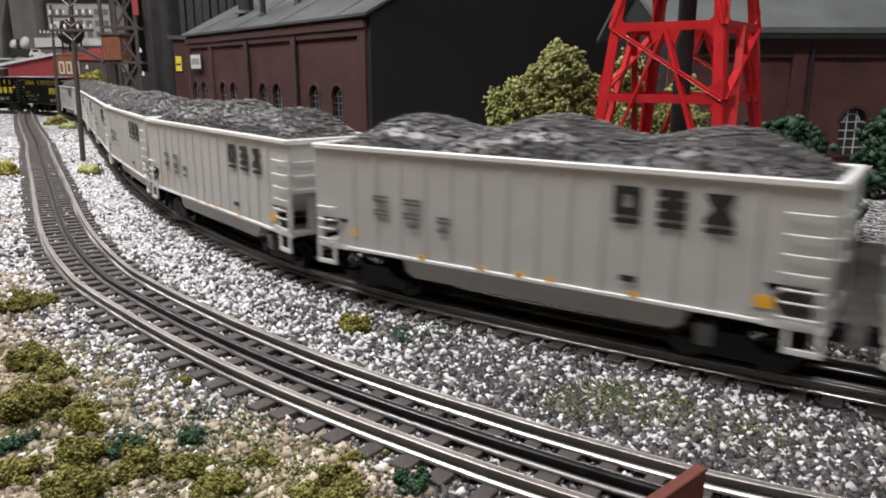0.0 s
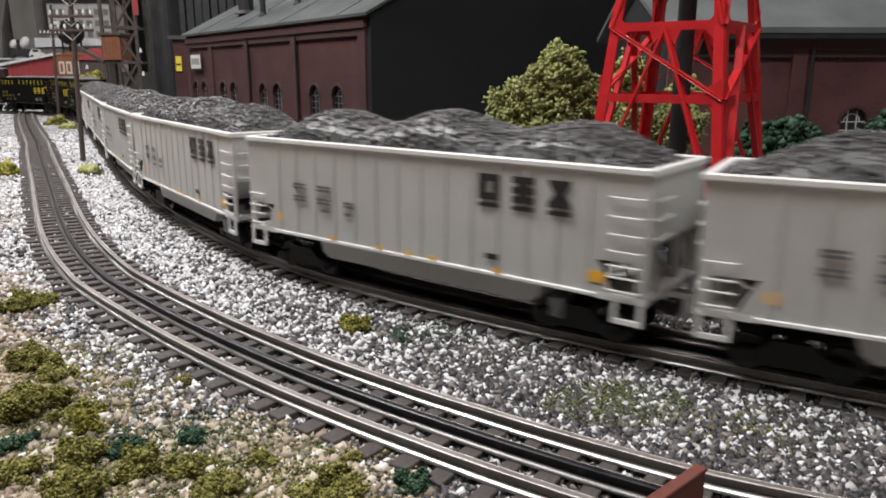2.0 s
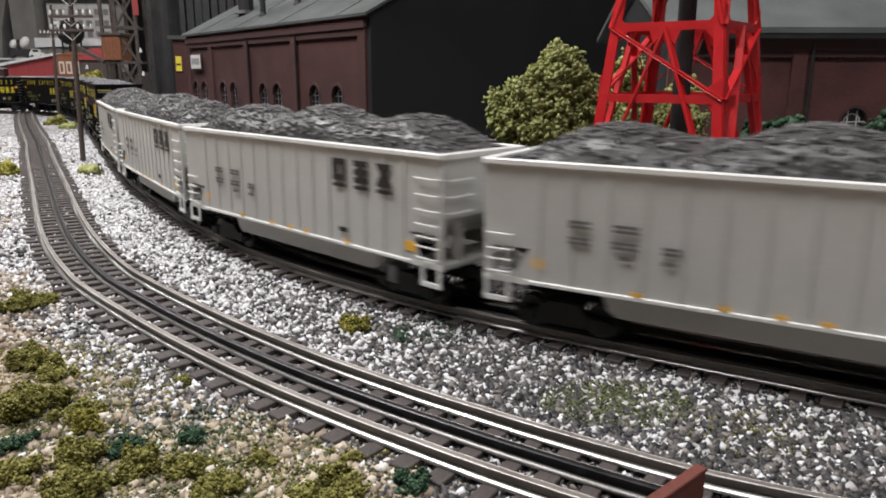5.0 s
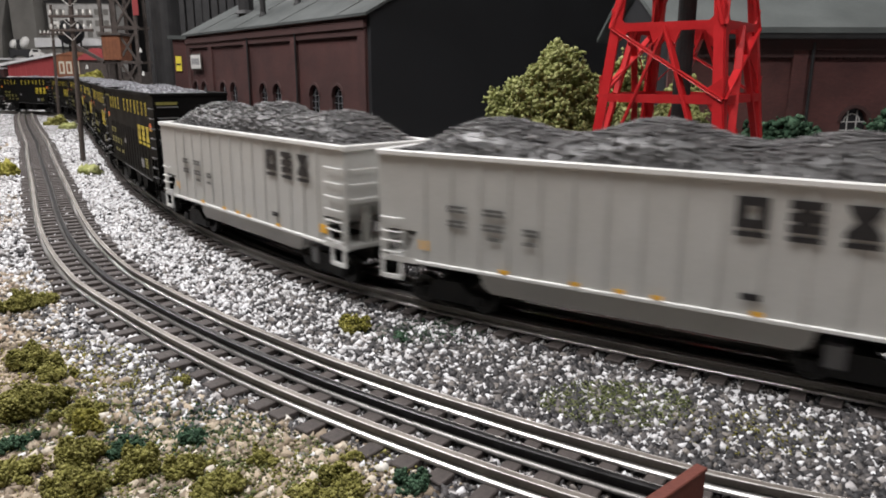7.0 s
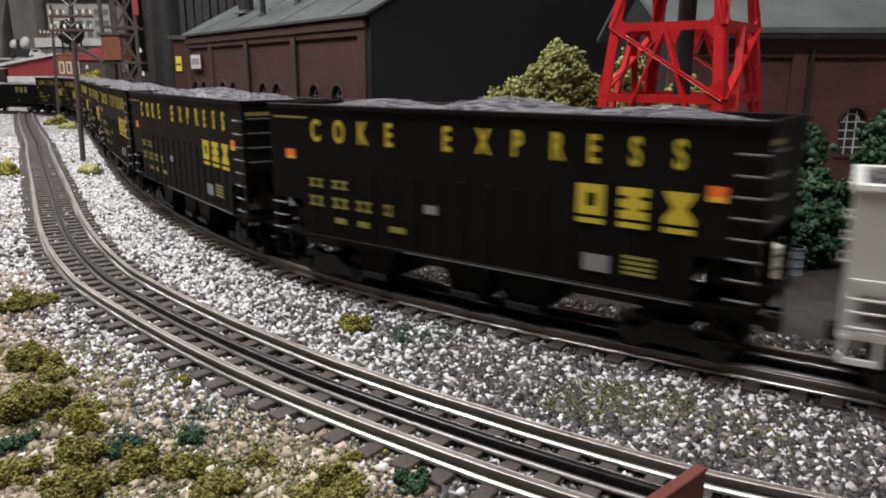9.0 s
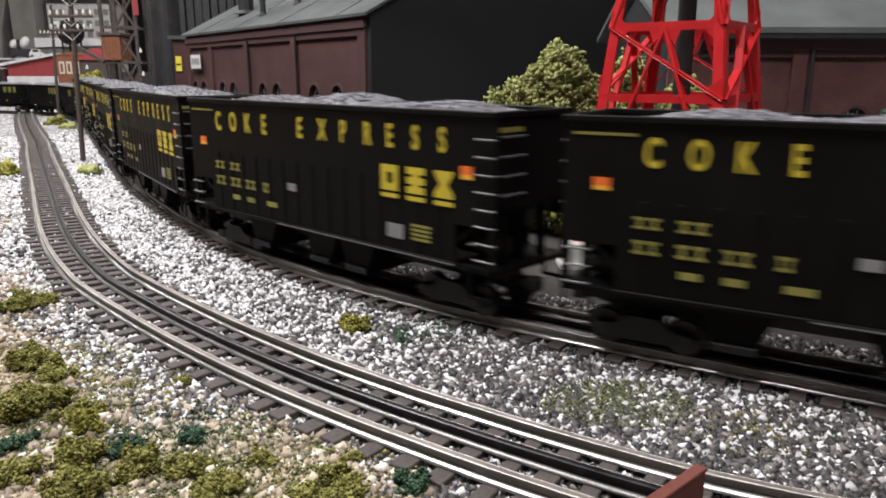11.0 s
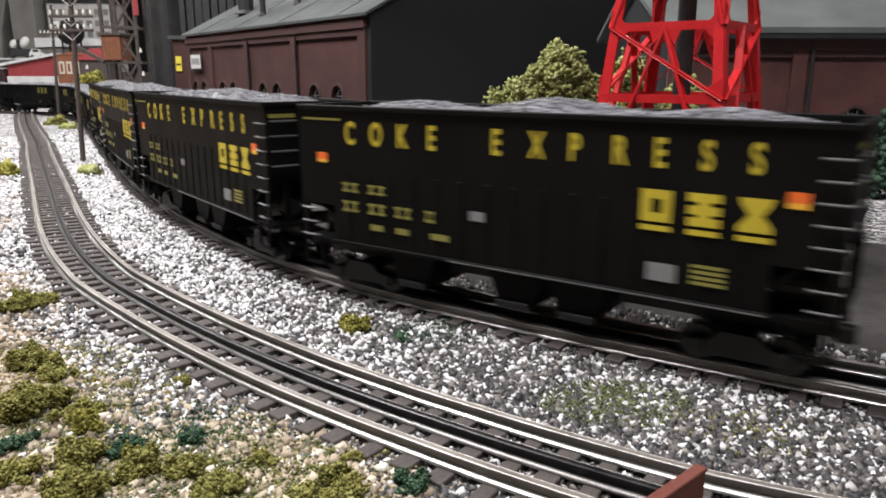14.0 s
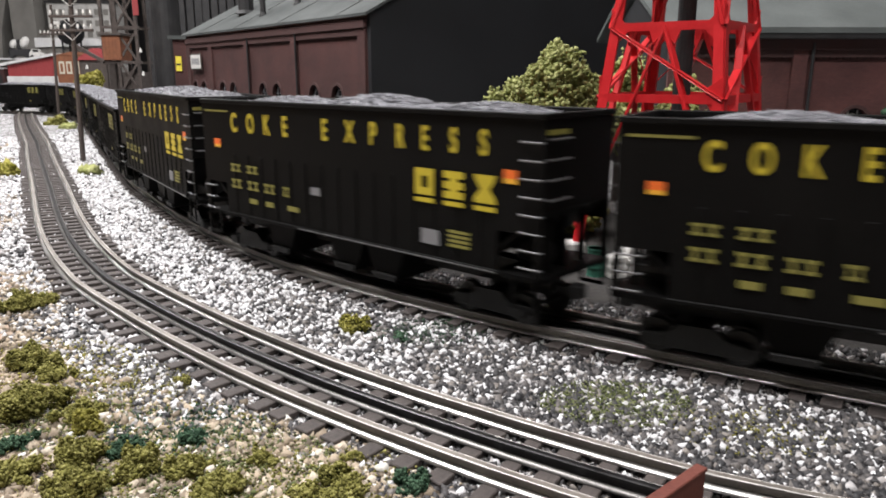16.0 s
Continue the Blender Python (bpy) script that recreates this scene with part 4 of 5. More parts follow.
# ---- planting: foam clumps and trees ----
def clump(name, blobs, mat, seed, label, category, r=0.3, density=1.0, trunk=None, group=""):
    """blobs: (x, y, z, rx, rz) in cm; a ragged crown of many small tufts."""
    rng = np.random.default_rng(seed)
    x0, y0 = blobs[0][0], blobs[0][1]
    t = thing(name, x0, y0, 0, 0, label, category, group)
    cs, rs = [], []
    for x, y, z, rx, rz in blobs:
        n = int(density * 30 * (rx / r) ** 1.6) + 12
        v = rng.normal(size=(n, 3))
        v /= np.linalg.norm(v, axis=1)[:, None]
        k = rng.uniform(0.2, 1.0, n) ** 0.5 * rng.uniform(0.8, 1.3, n)
        c = v * k[:, None] * np.array([rx, rx, rz]) + np.array([x - x0, y - y0, z])
        c = c + 0.18 * rx * np.stack([np.sin(c[:, 1] * 2.1 / r * 0.3 + seed), np.sin(c[:, 2] * 2.3 / r * 0.3), np.sin(c[:, 0] * 1.9 / r * 0.3)], 1)
        keep = c[:, 2] > -0.1
        cs.append(c[keep])
        rs.append((r * rng.uniform(0.5, 1.6, n))[keep])
    lumps("crown", np.concatenate(cs), np.concatenate(rs), mat, rng, 0.5, 0.9, t, True)["kind"] = "stuff"
    bm = bmesh.new()
    if trunk:
        rod(bm, (0, 0, 0), (0, 0, trunk), trunk * 0.06, trunk * 0.035, 8)
        for a in range(6):
            rod(bm, (0, 0, trunk * (0.5 + 0.07 * a)), (math.cos(a * 2.3) * trunk * 0.35, math.sin(a * 2.3) * trunk * 0.35, trunk * (0.8 + 0.06 * a)), trunk * 0.03, trunk * 0.012, 6)
    else:
        for a in range(5):
            rod(bm, (0, 0, -0.1), (math.cos(a * 1.3) * 0.3, math.sin(a * 1.3) * 0.3, 0.3), 0.07, 0.03, 5)
    part("trunk" if trunk else "stem", bm, M_TIMBER, t)
    return t


clump("tree", [(11.0, 76, 10.0, 3.4, 3.0), (12.2, 76, 13.6, 2.2, 2.6), (11.6, 77, 15.6, 1.3, 1.5), (10.0, 76, 13.0, 2.0, 1.7), (13.7, 76, 13.0, 1.7, 1.6), (7.6, 76, 11.0, 2.6, 1.9), (14.0, 76, 11.2, 2.4, 2.2), (9.5, 75, 8.2, 3.2, 1.8), (6.8, 75, 9.4, 2.0, 1.6), (14, 75, 8.0, 2.4, 1.6)], M_LEAF["light"], 1, "yellow-green foam tree with a rounded crown", "tree", 0.2, 1.2, 9)
clump("tree", [(19.5, 82, 9.0, 2.6, 2.6), (20.5, 83, 13.5, 2.0, 2.4), (23.5, 82, 8.0, 2.4, 2.2), (16.5, 82, 7.5, 2.6, 2.0)], M_LEAF["light"], 2, "pale green foam tree behind the red tower", "tree", 0.22, 1.0, 8)
clump("tree", [(27.0, 84, 8.6, 2.3, 2.4), (27.5, 85, 12.0, 1.7, 1.8), (25.5, 84, 6.0, 2.0, 1.8)], M_LEAF["light"], 3, "pale green foam tree behind the red tower", "tree", 0.22, 1.0, 7)
clump("bush", [(35.5, 78, 6.6, 3.0, 2.6), (38.4, 79, 6.0, 2.4, 2.2), (33.2, 78, 5.6, 2.2, 2.2), (36, 78, 3.2, 3.2, 2.5)], M_LEAF["green"], 4, "dark blue-green foam bush by the brick wall", "bush", 0.36, 1.2)
clump("bush", [(50.2, 84, 6.2, 2.2, 3.0), (51.5, 85, 7.2, 2.2, 2.6), (50.4, 84, 3.0, 2.6, 2.4)], M_LEAF["green"], 5, "dark green foam bush by the arched window", "bush", 0.36, 1.2)
clump("bush", [(24.4, 62, 3.6, 2.2, 2.6), (26.4, 63, 4.4, 1.8, 2.6), (22.8, 62, 2.0, 1.8, 1.8)], M_LEAF["green"], 6, "dark green foam bush beside the tower", "bush", 0.3, 1.2)
clump("bush", [(11.5, 64, 2.4, 2.4, 2.0), (8.2, 66, 2.2, 2.2, 1.8)], M_LEAF["olive"], 7, "olive foam bush beside the tower", "bush", 0.3, 1.1)

clump("bush", [(31.5, 63, 3.0, 2.8, 2.6), (34.0, 64, 2.4, 2.4, 2.2), (29.6, 63, 1.8, 2.0, 1.8)], M_LEAF["green"], 8, "dark green foam bush beyond the main track", "bush", 0.3, 1.2)

clump("bush", [(26.8, 53, 2.0, 1.9, 2.2), (28.6, 54, 2.6, 1.8, 2.2), (25.0, 55, 1.6, 1.6, 1.6)], M_LEAF["green"], 9, "dark green foam bush beyond the main track", "bush", 0.24, 1.2)

LOW = [(-20.0, 33.6, 1.5, 0.9, "olive"), (-18.4, 32.3, 1.0, 0.6, "olive"), (-25.7, 43.0, 1.7, 0.9, "olive"), (-27.6, 42.0, 1.2, 0.8, "olive"),
       (-17.6, 28.6, 1.7, 1.1, "olive"), (-15.4, 28.2, 1.1, 0.7, "olive"), (-13.6, 24.4, 1.5, 0.9, "olive"), (-11.8, 25.4, 1.0, 0.6, "green"),
       (-10.9, 24.0, 1.3, 0.9, "olive"), (-9.1, 23.8, 1.1, 0.8, "olive"), (-6.8, 24.6, 0.75, 0.55, "olive"), (-3.2, 22.4, 1.3, 0.7, "olive"),
       (-4.6, 22.3, 1.0, 0.6, "olive"), (-1.0, 22.8, 0.8, 0.6, "green"), (-5.0, 38.9, 0.95, 1.0, "yellow"), (-61.8, 103.0, 2.2, 1.4, "yellow"),
       (-3.4, 24.8, 0.5, 0.4, "olive"), (-12.2, 31.8, 0.5, 0.35, "olive"), (-14.4, 27.2, 0.8, 0.9, "yellow"), (-15.6, 23.4, 1.2, 0.7, "olive"),
       (-8.0, 22.4, 1.3, 0.7, "olive"), (-12.6, 22.6, 1.4, 0.8, "olive"), (-9.9, 26.2, 0.7, 0.45, "green"), (-16.6, 25.8, 1.0, 0.5, "green"),
       (-19.5, 25.6, 1.4, 0.8, "olive"), (-2.4, 37.8, 0.8, 0.3, "green"), (-106.0, 203, 3.0, 1.8, "olive"), (-50.5, 104, 1.6, 0.8, "light"), (-96, 190, 2.4, 1.2, "light")]
for k, (x, y, r, h, c) in enumerate(LOW):
    rr = random.Random(k)
    r = r * 0.7
    bl = [(x, y, h * 0.4, r * 0.6, h * 0.6)] + [(x + r * rr.uniform(-1.0, 1.0), y + r * rr.uniform(-0.8, 0.8), h * rr.uniform(0.1, 0.75), r * rr.uniform(0.18, 0.45), h * rr.uniform(0.25, 0.6)) for _ in range(9)]
    clump("ground_shrub", bl, M_LEAF[c], 20 + k, {"olive": "low olive foam shrub on the gravel", "green": "low dark green foam shrub on the gravel", "yellow": "yellow-green foam tuft on the gravel", "light": "pale green foam tuft on the gravel"}[c], "shrub", 0.06 if y < 60 else 0.4, 0.95, None, "ground shrubs")

# ---- telegraph poles ----


def pole(x, y, h, lean, arms):
    p = thing("telegraph_pole", x, y, 0, 0, "dark brown wooden telegraph pole with crossarms", "pole", "telegraph poles")
    part("shaft", one(rod, (0, 0, -0.2), (lean, 0, h), 0.42, 0.34, 10), M_POLE, p)
    for z, w in arms:
        xx = lean * z / h
        arm = part("crossarm", one(box, xx - w, xx + w, -0.55, -0.2, z - 0.2, z + 0.2, 0.04), M_POLE, p)
        for s in (-0.92, -0.6, -0.3, 0.3, 0.6, 0.92):
            bm = bmesh.new()
            rod(bm, (xx + s * w, -0.38, z + 0.2), (xx + s * w, -0.38, z + 0.55), 0.1, n=6)
            rod(bm, (xx + s * w, -0.38, z + 0.45), (xx + s * w, -0.38, z + 1.0), 0.22, 0.13, 8)
            part("insulator", bm, M_WHITE, arm, "white glass insulator")
        bm = bmesh.new()
        for s in (-1, 1):
            beam(bm, (xx + s * w * 0.45, -0.42, z - 0.2), (xx, -0.42, z - 1.5), 0.16, 0.08)
        part("arm_brace", bm, M_CONC, p, "pale flat brace")


pole(-59.0, 120.0, 27.5, 1.0, [(22.6, 3.4), (20.5, 3.4), (25.6, 3.4)])
pole(-109.0, 210.5, 32.0, 1.5, [(24.2, 3.4)])

# ---- far end of the layout ----
col = thing("chimney_stack", -83.4, 230, 0, 0, "thick dark grey factory chimney stack", "chimney")
bm = bmesh.new()
rod(bm, (0, 0, 0), (0, 0, 90), 4.3, 3.9, 24)
rod(bm, (0, 0, 0), (0, 0, 2.5), 5.0, 4.6, 24)
part("shaft", bm, M_DARK, col)
for z in (20, 36, 52, 68):
    part("band", one(rod, (0, 0, z), (0, 0, z + 0.8), 4.35 - z * 0.004, n=24), M_DARK, col)


def coaling_frame():
    t = thing("timber_coaling_frame", -100, 240, 0, 0, "dark timber coaling frame with a rusty cabin", "industrial structure")
    for x in (-5.5, -1.2, 5.0):
        for y in (-4, 4):
            part("post", one(beam, (x, y, 0), (x, y, 52), 0.9), M_TIMBER, t)
    for z in (8, 17, 27.5, 38, 48):
        for y in (-4, 4):
            part("beam", one(beam, (-6, y, z), (6, y, z), 0.8), M_TIMBER, t)
    for z in (8, 17, 27.5, 38):
        part("brace", one(beam, (-1.2, -4, z), (5, -4, z + 9.5), 0.6), M_TIMBER, t)
        part("brace", one(beam, (5, -4.3, z), (-1.2, -4.3, z + 9.5), 0.6), M_TIMBER, t)
    cab = part("cabin", one(box, -5.4, 0.2, -5.2, 3, 17.6, 25.0, 0.1), M_RUSTY, t, "rusty orange cabin")
    part("cabin_roof", one(box, -6.0, 0.9, -6, 3.6, 25.0, 25.8, 0.1), M_TIMBER, cab)
    for k in range(5):
        part("plank", one(box, -5.35 + k * 1.1, -4.4 + k * 1.1, -5.35, -5.2, 17.8, 24.8), M_RUSTY, cab)
    part("chute", one(beam, (-14.0, -5, 22.0), (-5.5, -5, 17.2), 1.0, 1.0), M_TIMBER, t)
    for x, z in ((6.2, 20), (6.4, 13), (-11, 15)):
        part("lamp", one(rod, (x, -5, z), (x, -5, z + 1.3), 0.5, 0.2), M_WHITE, t, "white enamel lamp shade")
    part("red_panel", one(box, 4.9, 6.6, -4.9, -4.6, 31, 38), M_BARN, t, "red painted panel")
    ob = part("bin", one(box, -1.6, 5.2, -3, 4, 1.0, 14), M_TIMBER, t, "dark timber bin")
    return t


coaling_frame()


def red_shed():
    t = thing("red_shed", -219.5, 380, 0, 0, "long red timber shed with a pale sloping roof", "building")
    bm = bmesh.new()
    prism(bm, [(0, 0), (23.5, 0), (23.5, 21.5), (0, 17.2)], 0, 20)
    part("wall", bm, M_BARN, t, "faded red board wall")
    for k in range(9):
        part("batten", one(box, 0.8 + 2.7 * k, 1.05 + 2.7 * k, -0.2, 0, 12, 16.9 + 0.49 * k), M_BARN, t)
    bm = bmesh.new()
    prism(bm, [(-8, 15.9), (25, 22.0), (25, 23.2), (-8, 17.1)], -2, 22)
    part("roof", bm, M_SNOW, t, "pale sloping roof")
    part("base", one(box, 0.5, 38, -2.5, -0.3, 0, 11.8, 0.1), M_SNOW, t, "pale foundation wall")
    annex = part("annex", one(box, -16, -1.2, -2, 14, 0, 15.4), M_TRIM, t, "dull red side shed")
    part("annex_roof", one(box, -16.6, -0.6, -2.8, 14.6, 15.4, 16.0, 0.1), M_SNOW, annex)
    for x in (-13.5, -9, -4.5):
        part("doorway", one(box, x, x + 2.4, -2.2, -2.0, 5, 12.5), M_DARK, annex, "dark doorway")
    return t


red_shed()
t = thing("orange_depot", -190.5, 372, 0, 0, "small orange depot with cream windows", "building")
part("wall", one(box, 0, 15, 0, 14, 0, 22), M_RUSTY, t)
part("roof", one(prism, [(-0.6, 22), (7.5, 23.6), (15.6, 22)], -0.4, 14.6), M_RUSTY, t, "low rusty roof")
for x in (1.2, 4.8, 8.4):
    w = part("window", one(box, x, x + 2.6, -0.3, 0, 13.0, 19.0), M_CREAM, t, "cream window frame")
    part("pane", one(box, x + 0.7, x + 1.9, -0.4, -0.3, 14.0, 18.0), M_RUSTY, w)
t = thing("red_gable_house", -173.5, 360, 0, 0, "small house with a red gabled roof", "building")
part("wall", one(box, 0, 14, 0, 12, 0, 20), M_TIMBER, t)
part("roof", one(prism, [(-1.2, 19.5), (7, 25), (15.2, 19.5)], -1, 13), M_BARN, t, "bright red roof")
clump("bush", [(-158, 340, 10.5, 4.0, 3.5), (-163, 340, 8.5, 3.5, 3.0), (-158, 340, 5, 4, 4)], M_LEAF["yellow"], 60, "yellow-green foam bush beside the depot", "bush", 0.7, 1.0)

for x, out in ((-262, [(0, 0), (13.5, 0), (16.4, 36), (22.5, 58), (26, 110), (0, 110)]), (-239.6, [(0.6, 0), (13.6, 0), (13.4, 110), (2.5, 110), (0, 55)])):
    t = thing("concrete_pier", x, 424, 0, 0, "tall stained grey concrete pier", "pier", "concrete piers")
    bm = bmesh.new()
    prism(bm, out, 0, 16)
    part("pier_shaft", bm, M_GREYWALL, t)
t = thing("white_mill", -223, 432, 0, 0, "pale many-windowed mill building", "building")
part("wall", one(box, 0, 36, 0, 20, 0, 51.5), M_CONC, t, "pale grey wall")
part("roof", one(box, -1, 37, -1, 21, 51.5, 53), M_DARK, t)
for r in range(3):
    for k in range(7):
        w = part("window", one(box, 2.0 + 4.9 * k, 4.9 + 4.9 * k, -0.2, 0, 33 + 6 * r, 36.2 + 6 * r), M_GREYWALL, t, "grey shuttered window")
        part("sill", one(box, 1.8 + 4.9 * k, 5.1 + 4.9 * k, -0.5, 0, 32.6 + 6 * r, 33 + 6 * r), M_CONC, w)
t = thing("pale_low_shed", -221, 415, 0, 0, "low shed with a pale flat roof", "building")
part("wall", one(box, 0, 38, 0, 10, 0, 27), M_GREYWALL, t)
part("roof", one(prism, [(-1, 27), (39, 28), (39, 31.5), (-1, 32)], -2, 11), M_SNOW, t, "pale roof")
for k in range(8):
    part("plank", one(box, 0.5 + 4.7 * k, 4.6 + 4.7 * k, -0.3, 0, 20, 26.5), M_GREYWALL, t)
t = thing("spherical_tank", -193.5, 396, 0, 0, "round black tank with white fittings on legs", "tank")
bm = bmesh.new()
bmesh.ops.create_uvsphere(bm, u_segments=24, v_segments=14, radius=6.6, matrix=Matrix.Translation((0, 0, 34)))
part("sphere", bm, M_NEAR_BLACK, t, smooth=True)
for a in range(4):
    part("leg", one(rod, (4.5 * math.cos(a * 1.57 + 0.7), 4.5 * math.sin(a * 1.57 + 0.7), 0), (4.5 * math.cos(a * 1.57 + 0.7), 4.5 * math.sin(a * 1.57 + 0.7), 31), 0.5), M_DARK, t)
for x, z in ((-5.2, 37.5), (2.5, 39)):
    part("fitting", one(box, x, x + 3.0, -6.8, -5.0, z, z + 1.6, 0.2), M_WHITE, t, "white fitting")

t = thing("raised_street", -262, 402, 0, 0, "raised pale street on a retaining wall", "street")
part("deck", one(box, 0, 52, 0, 18, 20.2, 21.2, 0.1), M_SNOW, t, "pale street deck")
part("wall", one(box, 1, 51, 1, 17, 0, 20.2), M_GREYWALL, t)
for x, y, z, c1, s in ((-246, 408, 21.2, M_WHITE, 5.5), (-217.5, 406, 21.2, M_WHITE, 3.6)):
    v = thing("toy_vehicle", x, y, z, 15, "small toy vehicle parked on the raised street", "vehicle", "parked toy vehicles")
    bm = bmesh.new()
    prism(bm, [(-s, 0.8), (s, 0.8), (s, 2.6), (s * 0.5, 2.9), (s * 0.3, 4.6), (-s * 0.6, 4.6), (-s * 0.9, 2.9), (-s, 2.6)], -1.8, 1.8)
    part("body", bm, c1, v)
    for sx in (-0.6, 0.6):
        for sy in (-1.8, 1.8):
            w = part("wheel", one(rod, (s * sx, sy - 0.3, 0.8), (s * sx, sy + 0.3, 0.8), 0.8, n=12), M_INK, v)
    part("windscreen", one(box, -s * 0.5, s * 0.25, -1.9, 1.9, 3.1, 4.3), M_GLASS, v)

v = thing("toy_mixer_truck", -225.6, 404, 21.2, 20, "black toy mixer truck with white rounded drum and cab", "vehicle")
part("chassis", one(box, -5.0, 5.0, -1.9, 1.9, 1.0, 4.6, 0.3), M_INK, v, "black chassis")
for x, z, r, k in ((-2.6, 7.2, 2.3, 1.1), (2.6, 8.0, 2.7, 1.25)):
    bm = bmesh.new()
    bmesh.ops.create_uvsphere(bm, u_segments=16, v_segments=10, radius=r, matrix=Matrix.Translation((x, 0, z)) @ Matrix.Rotation(0.5, 4, "Y") @ Matrix.Diagonal((0.8, 1, k, 1)))
    part("drum" if x > 0 else "cab_dome", bm, M_WHITE, v, "white rounded shell", smooth=True)
part("saddle", one(box, -0.9, 0.7, -1.8, 1.8, 4.6, 9.4, 0.3), M_INK, v, "black saddle between the shells")
for x in (-3.6, 3.4):
    for y in (-1.9, 1.9):
        part("wheel", one(rod, (x, y - 0.4, 1.0), (x, y + 0.4, 1.0), 1.0, n=14), M_INK, v)

t = thing("rock_retaining_wall", -130, 335, 0, 0, "grey weathered timber retaining wall", "retaining wall")
for k in range(18):
    rr = random.Random(k)
    part("stave", one(box, k * 3.6, k * 3.6 + rr.uniform(2.8, 3.4), rr.uniform(-0.8, 0), 2, 0, 58 + rr.uniform(-5, 6), 0.15), M_DARK, t)
t = thing("yellow_sign_hut", -76.2, 214, 0, 0, "small brick hut with a yellow sign", "building")
part("wall", one(box, 0, 10, 0, 10, 0, 23), M_BRICK, t)
part("roof", one(box, -1, 11, -1, 11, 23, 24), M_ROOF, t)
part("sign_board", one(box, 0.6, 2.2, -0.4, 0, 14.3, 18.4), M_SIGNY, t, "yellow sign board")
part("sign_bar", one(box, 0.8, 2.0, -0.5, -0.4, 16.0, 16.4), M_INK, t)

# ---- behind the train: slab, crates and stones at the tower's foot ----
for x, y, w, h, mat, lab in ((22.4, 49.2, 1.1, 2.6, M_CREAM, "dented cream crate on the gravel"), (12.2, 50.0, 0.6, 1.7, M_WHITE, "small white crate on the gravel"), (13.6, 50.6, 0.7, 2.4, M_WHITE, "white crate beside the tower")):
    t = thing("crate", x, y, 0, 20, lab, "crate")
    part("box", one(box, -w, w, -w * 0.8, w * 0.8, 0, h, 0.08), mat, t)
    for k in (0.15, 0.5, 0.85):
        part("slat", one(box, -w - 0.05, w + 0.05, -w * 0.8 - 0.06, w * 0.8 + 0.06, h * k - 0.12, h * k + 0.12), mat, t)
for x, y, mat, lab in ((10.9, 50.4, M_GREENP, "dark green oil drum"), (15.2, 50.2, M_BLUEGREY, "blue-grey oil drum"), (25.2, 50.8, M_BLUEGREY, "blue-grey oil drum"), (20.9, 50.6, M_WHITE, "white oil drum")):
    t = thing("oil_drum", x, y, 0, 0, lab + " on the gravel", "drum", "oil drums")
    part("drum", one(rod, (0, 0, 0), (0, 0, 2.1), 0.62, n=16), mat, t)
    for z in (0.1, 0.75, 1.4, 2.05):
        part("hoop", one(rod, (0, 0, z - 0.05), (0, 0, z + 0.05), 0.68, n=16), mat, t)

# ---- rust-red board in the foreground ----
t = thing("rust_red_board", 7.0, 19.5, 0, 42, "rust-red painted board standing at the track edge", "board")
part("board", one(box, -2.6, 1.35, -0.15, 0.15, 0, 2.28, 0.03), M_RUST, t)
part("capping", one(box, -2.62, 1.37, -0.2, 0.2, 2.28, 2.42, 0.03), M_RUST, t, "lighter worn top edge")


def soil():
    bm = bmesh.new()
    rr = random.Random(4)
    rows = []
    for s in np.arange(-30, 240, 1.2):
        e = 5.6 + 1.6 * math.sin(s * 0.23) + 1.1 * math.sin(s * 0.61 + 1) + rr.uniform(-0.4, 0.4) + s * 0.02
        ring = []
        for off, z in ((e, -0.05), (e + 0.8, 0.05), (e + 10, 0.06), (e + 90, 0.05)):
            x, y, h = on(SIDE, s, off)
            ring.append(bm.verts.new((x, y, z)))
        rows.append(ring)
    for a, b in zip(rows, rows[1:]):
        for i in range(3):
            bm.faces.new((a[i], a[i + 1], b[i + 1], b[i]))
    bmesh.ops.recalc_face_normals(bm, faces=bm.faces[:])
    tagged(part("soil", bm, M_SOIL), "sandy tan soil beside the siding", "ground", kind="structure")


soil()


# dark sheet laid behind the main track to stand in for shade
def yard():
    bm = bmesh.new()
    rr = random.Random(6)
    rows = []
    for s in np.arange(-60, 150, 2.0):
        e = -4.6 - 0.6 * math.sin(s * 0.33) + rr.uniform(-0.5, 0.5)
        ring = []
        for off, z in ((e, -0.04), (e - 1.2, 0.09), (e - 14, 0.1), (e - 30, 0.09)):
            x, y, h = on(MAIN, s, off)
            ring.append(bm.verts.new((x, y, z)))
        rows.append(ring)
    for a, b in zip(rows, rows[1:]):
        for i in range(3):
            bm.faces.new((a[i], a[i + 1], b[i + 1], b[i]))
    bmesh.ops.recalc_face_normals(bm, faces=bm.faces[:])
    tagged(part("shaded_ground_sheet", bm, M_SHADED_GROUND), "dark ground sheet behind the main track, shade put into its colour", "ground", kind="structure")


yard()


def turf(x, y, r, n, seed, mat, lab):
    """Thin green flock dusted over the stones."""
    rng = np.random.default_rng(seed)
    a, d = rng.uniform(0, 6.283, n), r * rng.uniform(0, 1, n) ** 0.7
    c = np.stack([x + d * np.cos(a) * 1.5, y + d * np.sin(a), rng.uniform(0.05, 0.22, n)], 1)
    tagged(lumps("flock_turf", c, 0.055 * rng.uniform(0.5, 1.5, n), mat, rng, 0.5, 0.8, None, True), lab, "turf", kind="stuff")


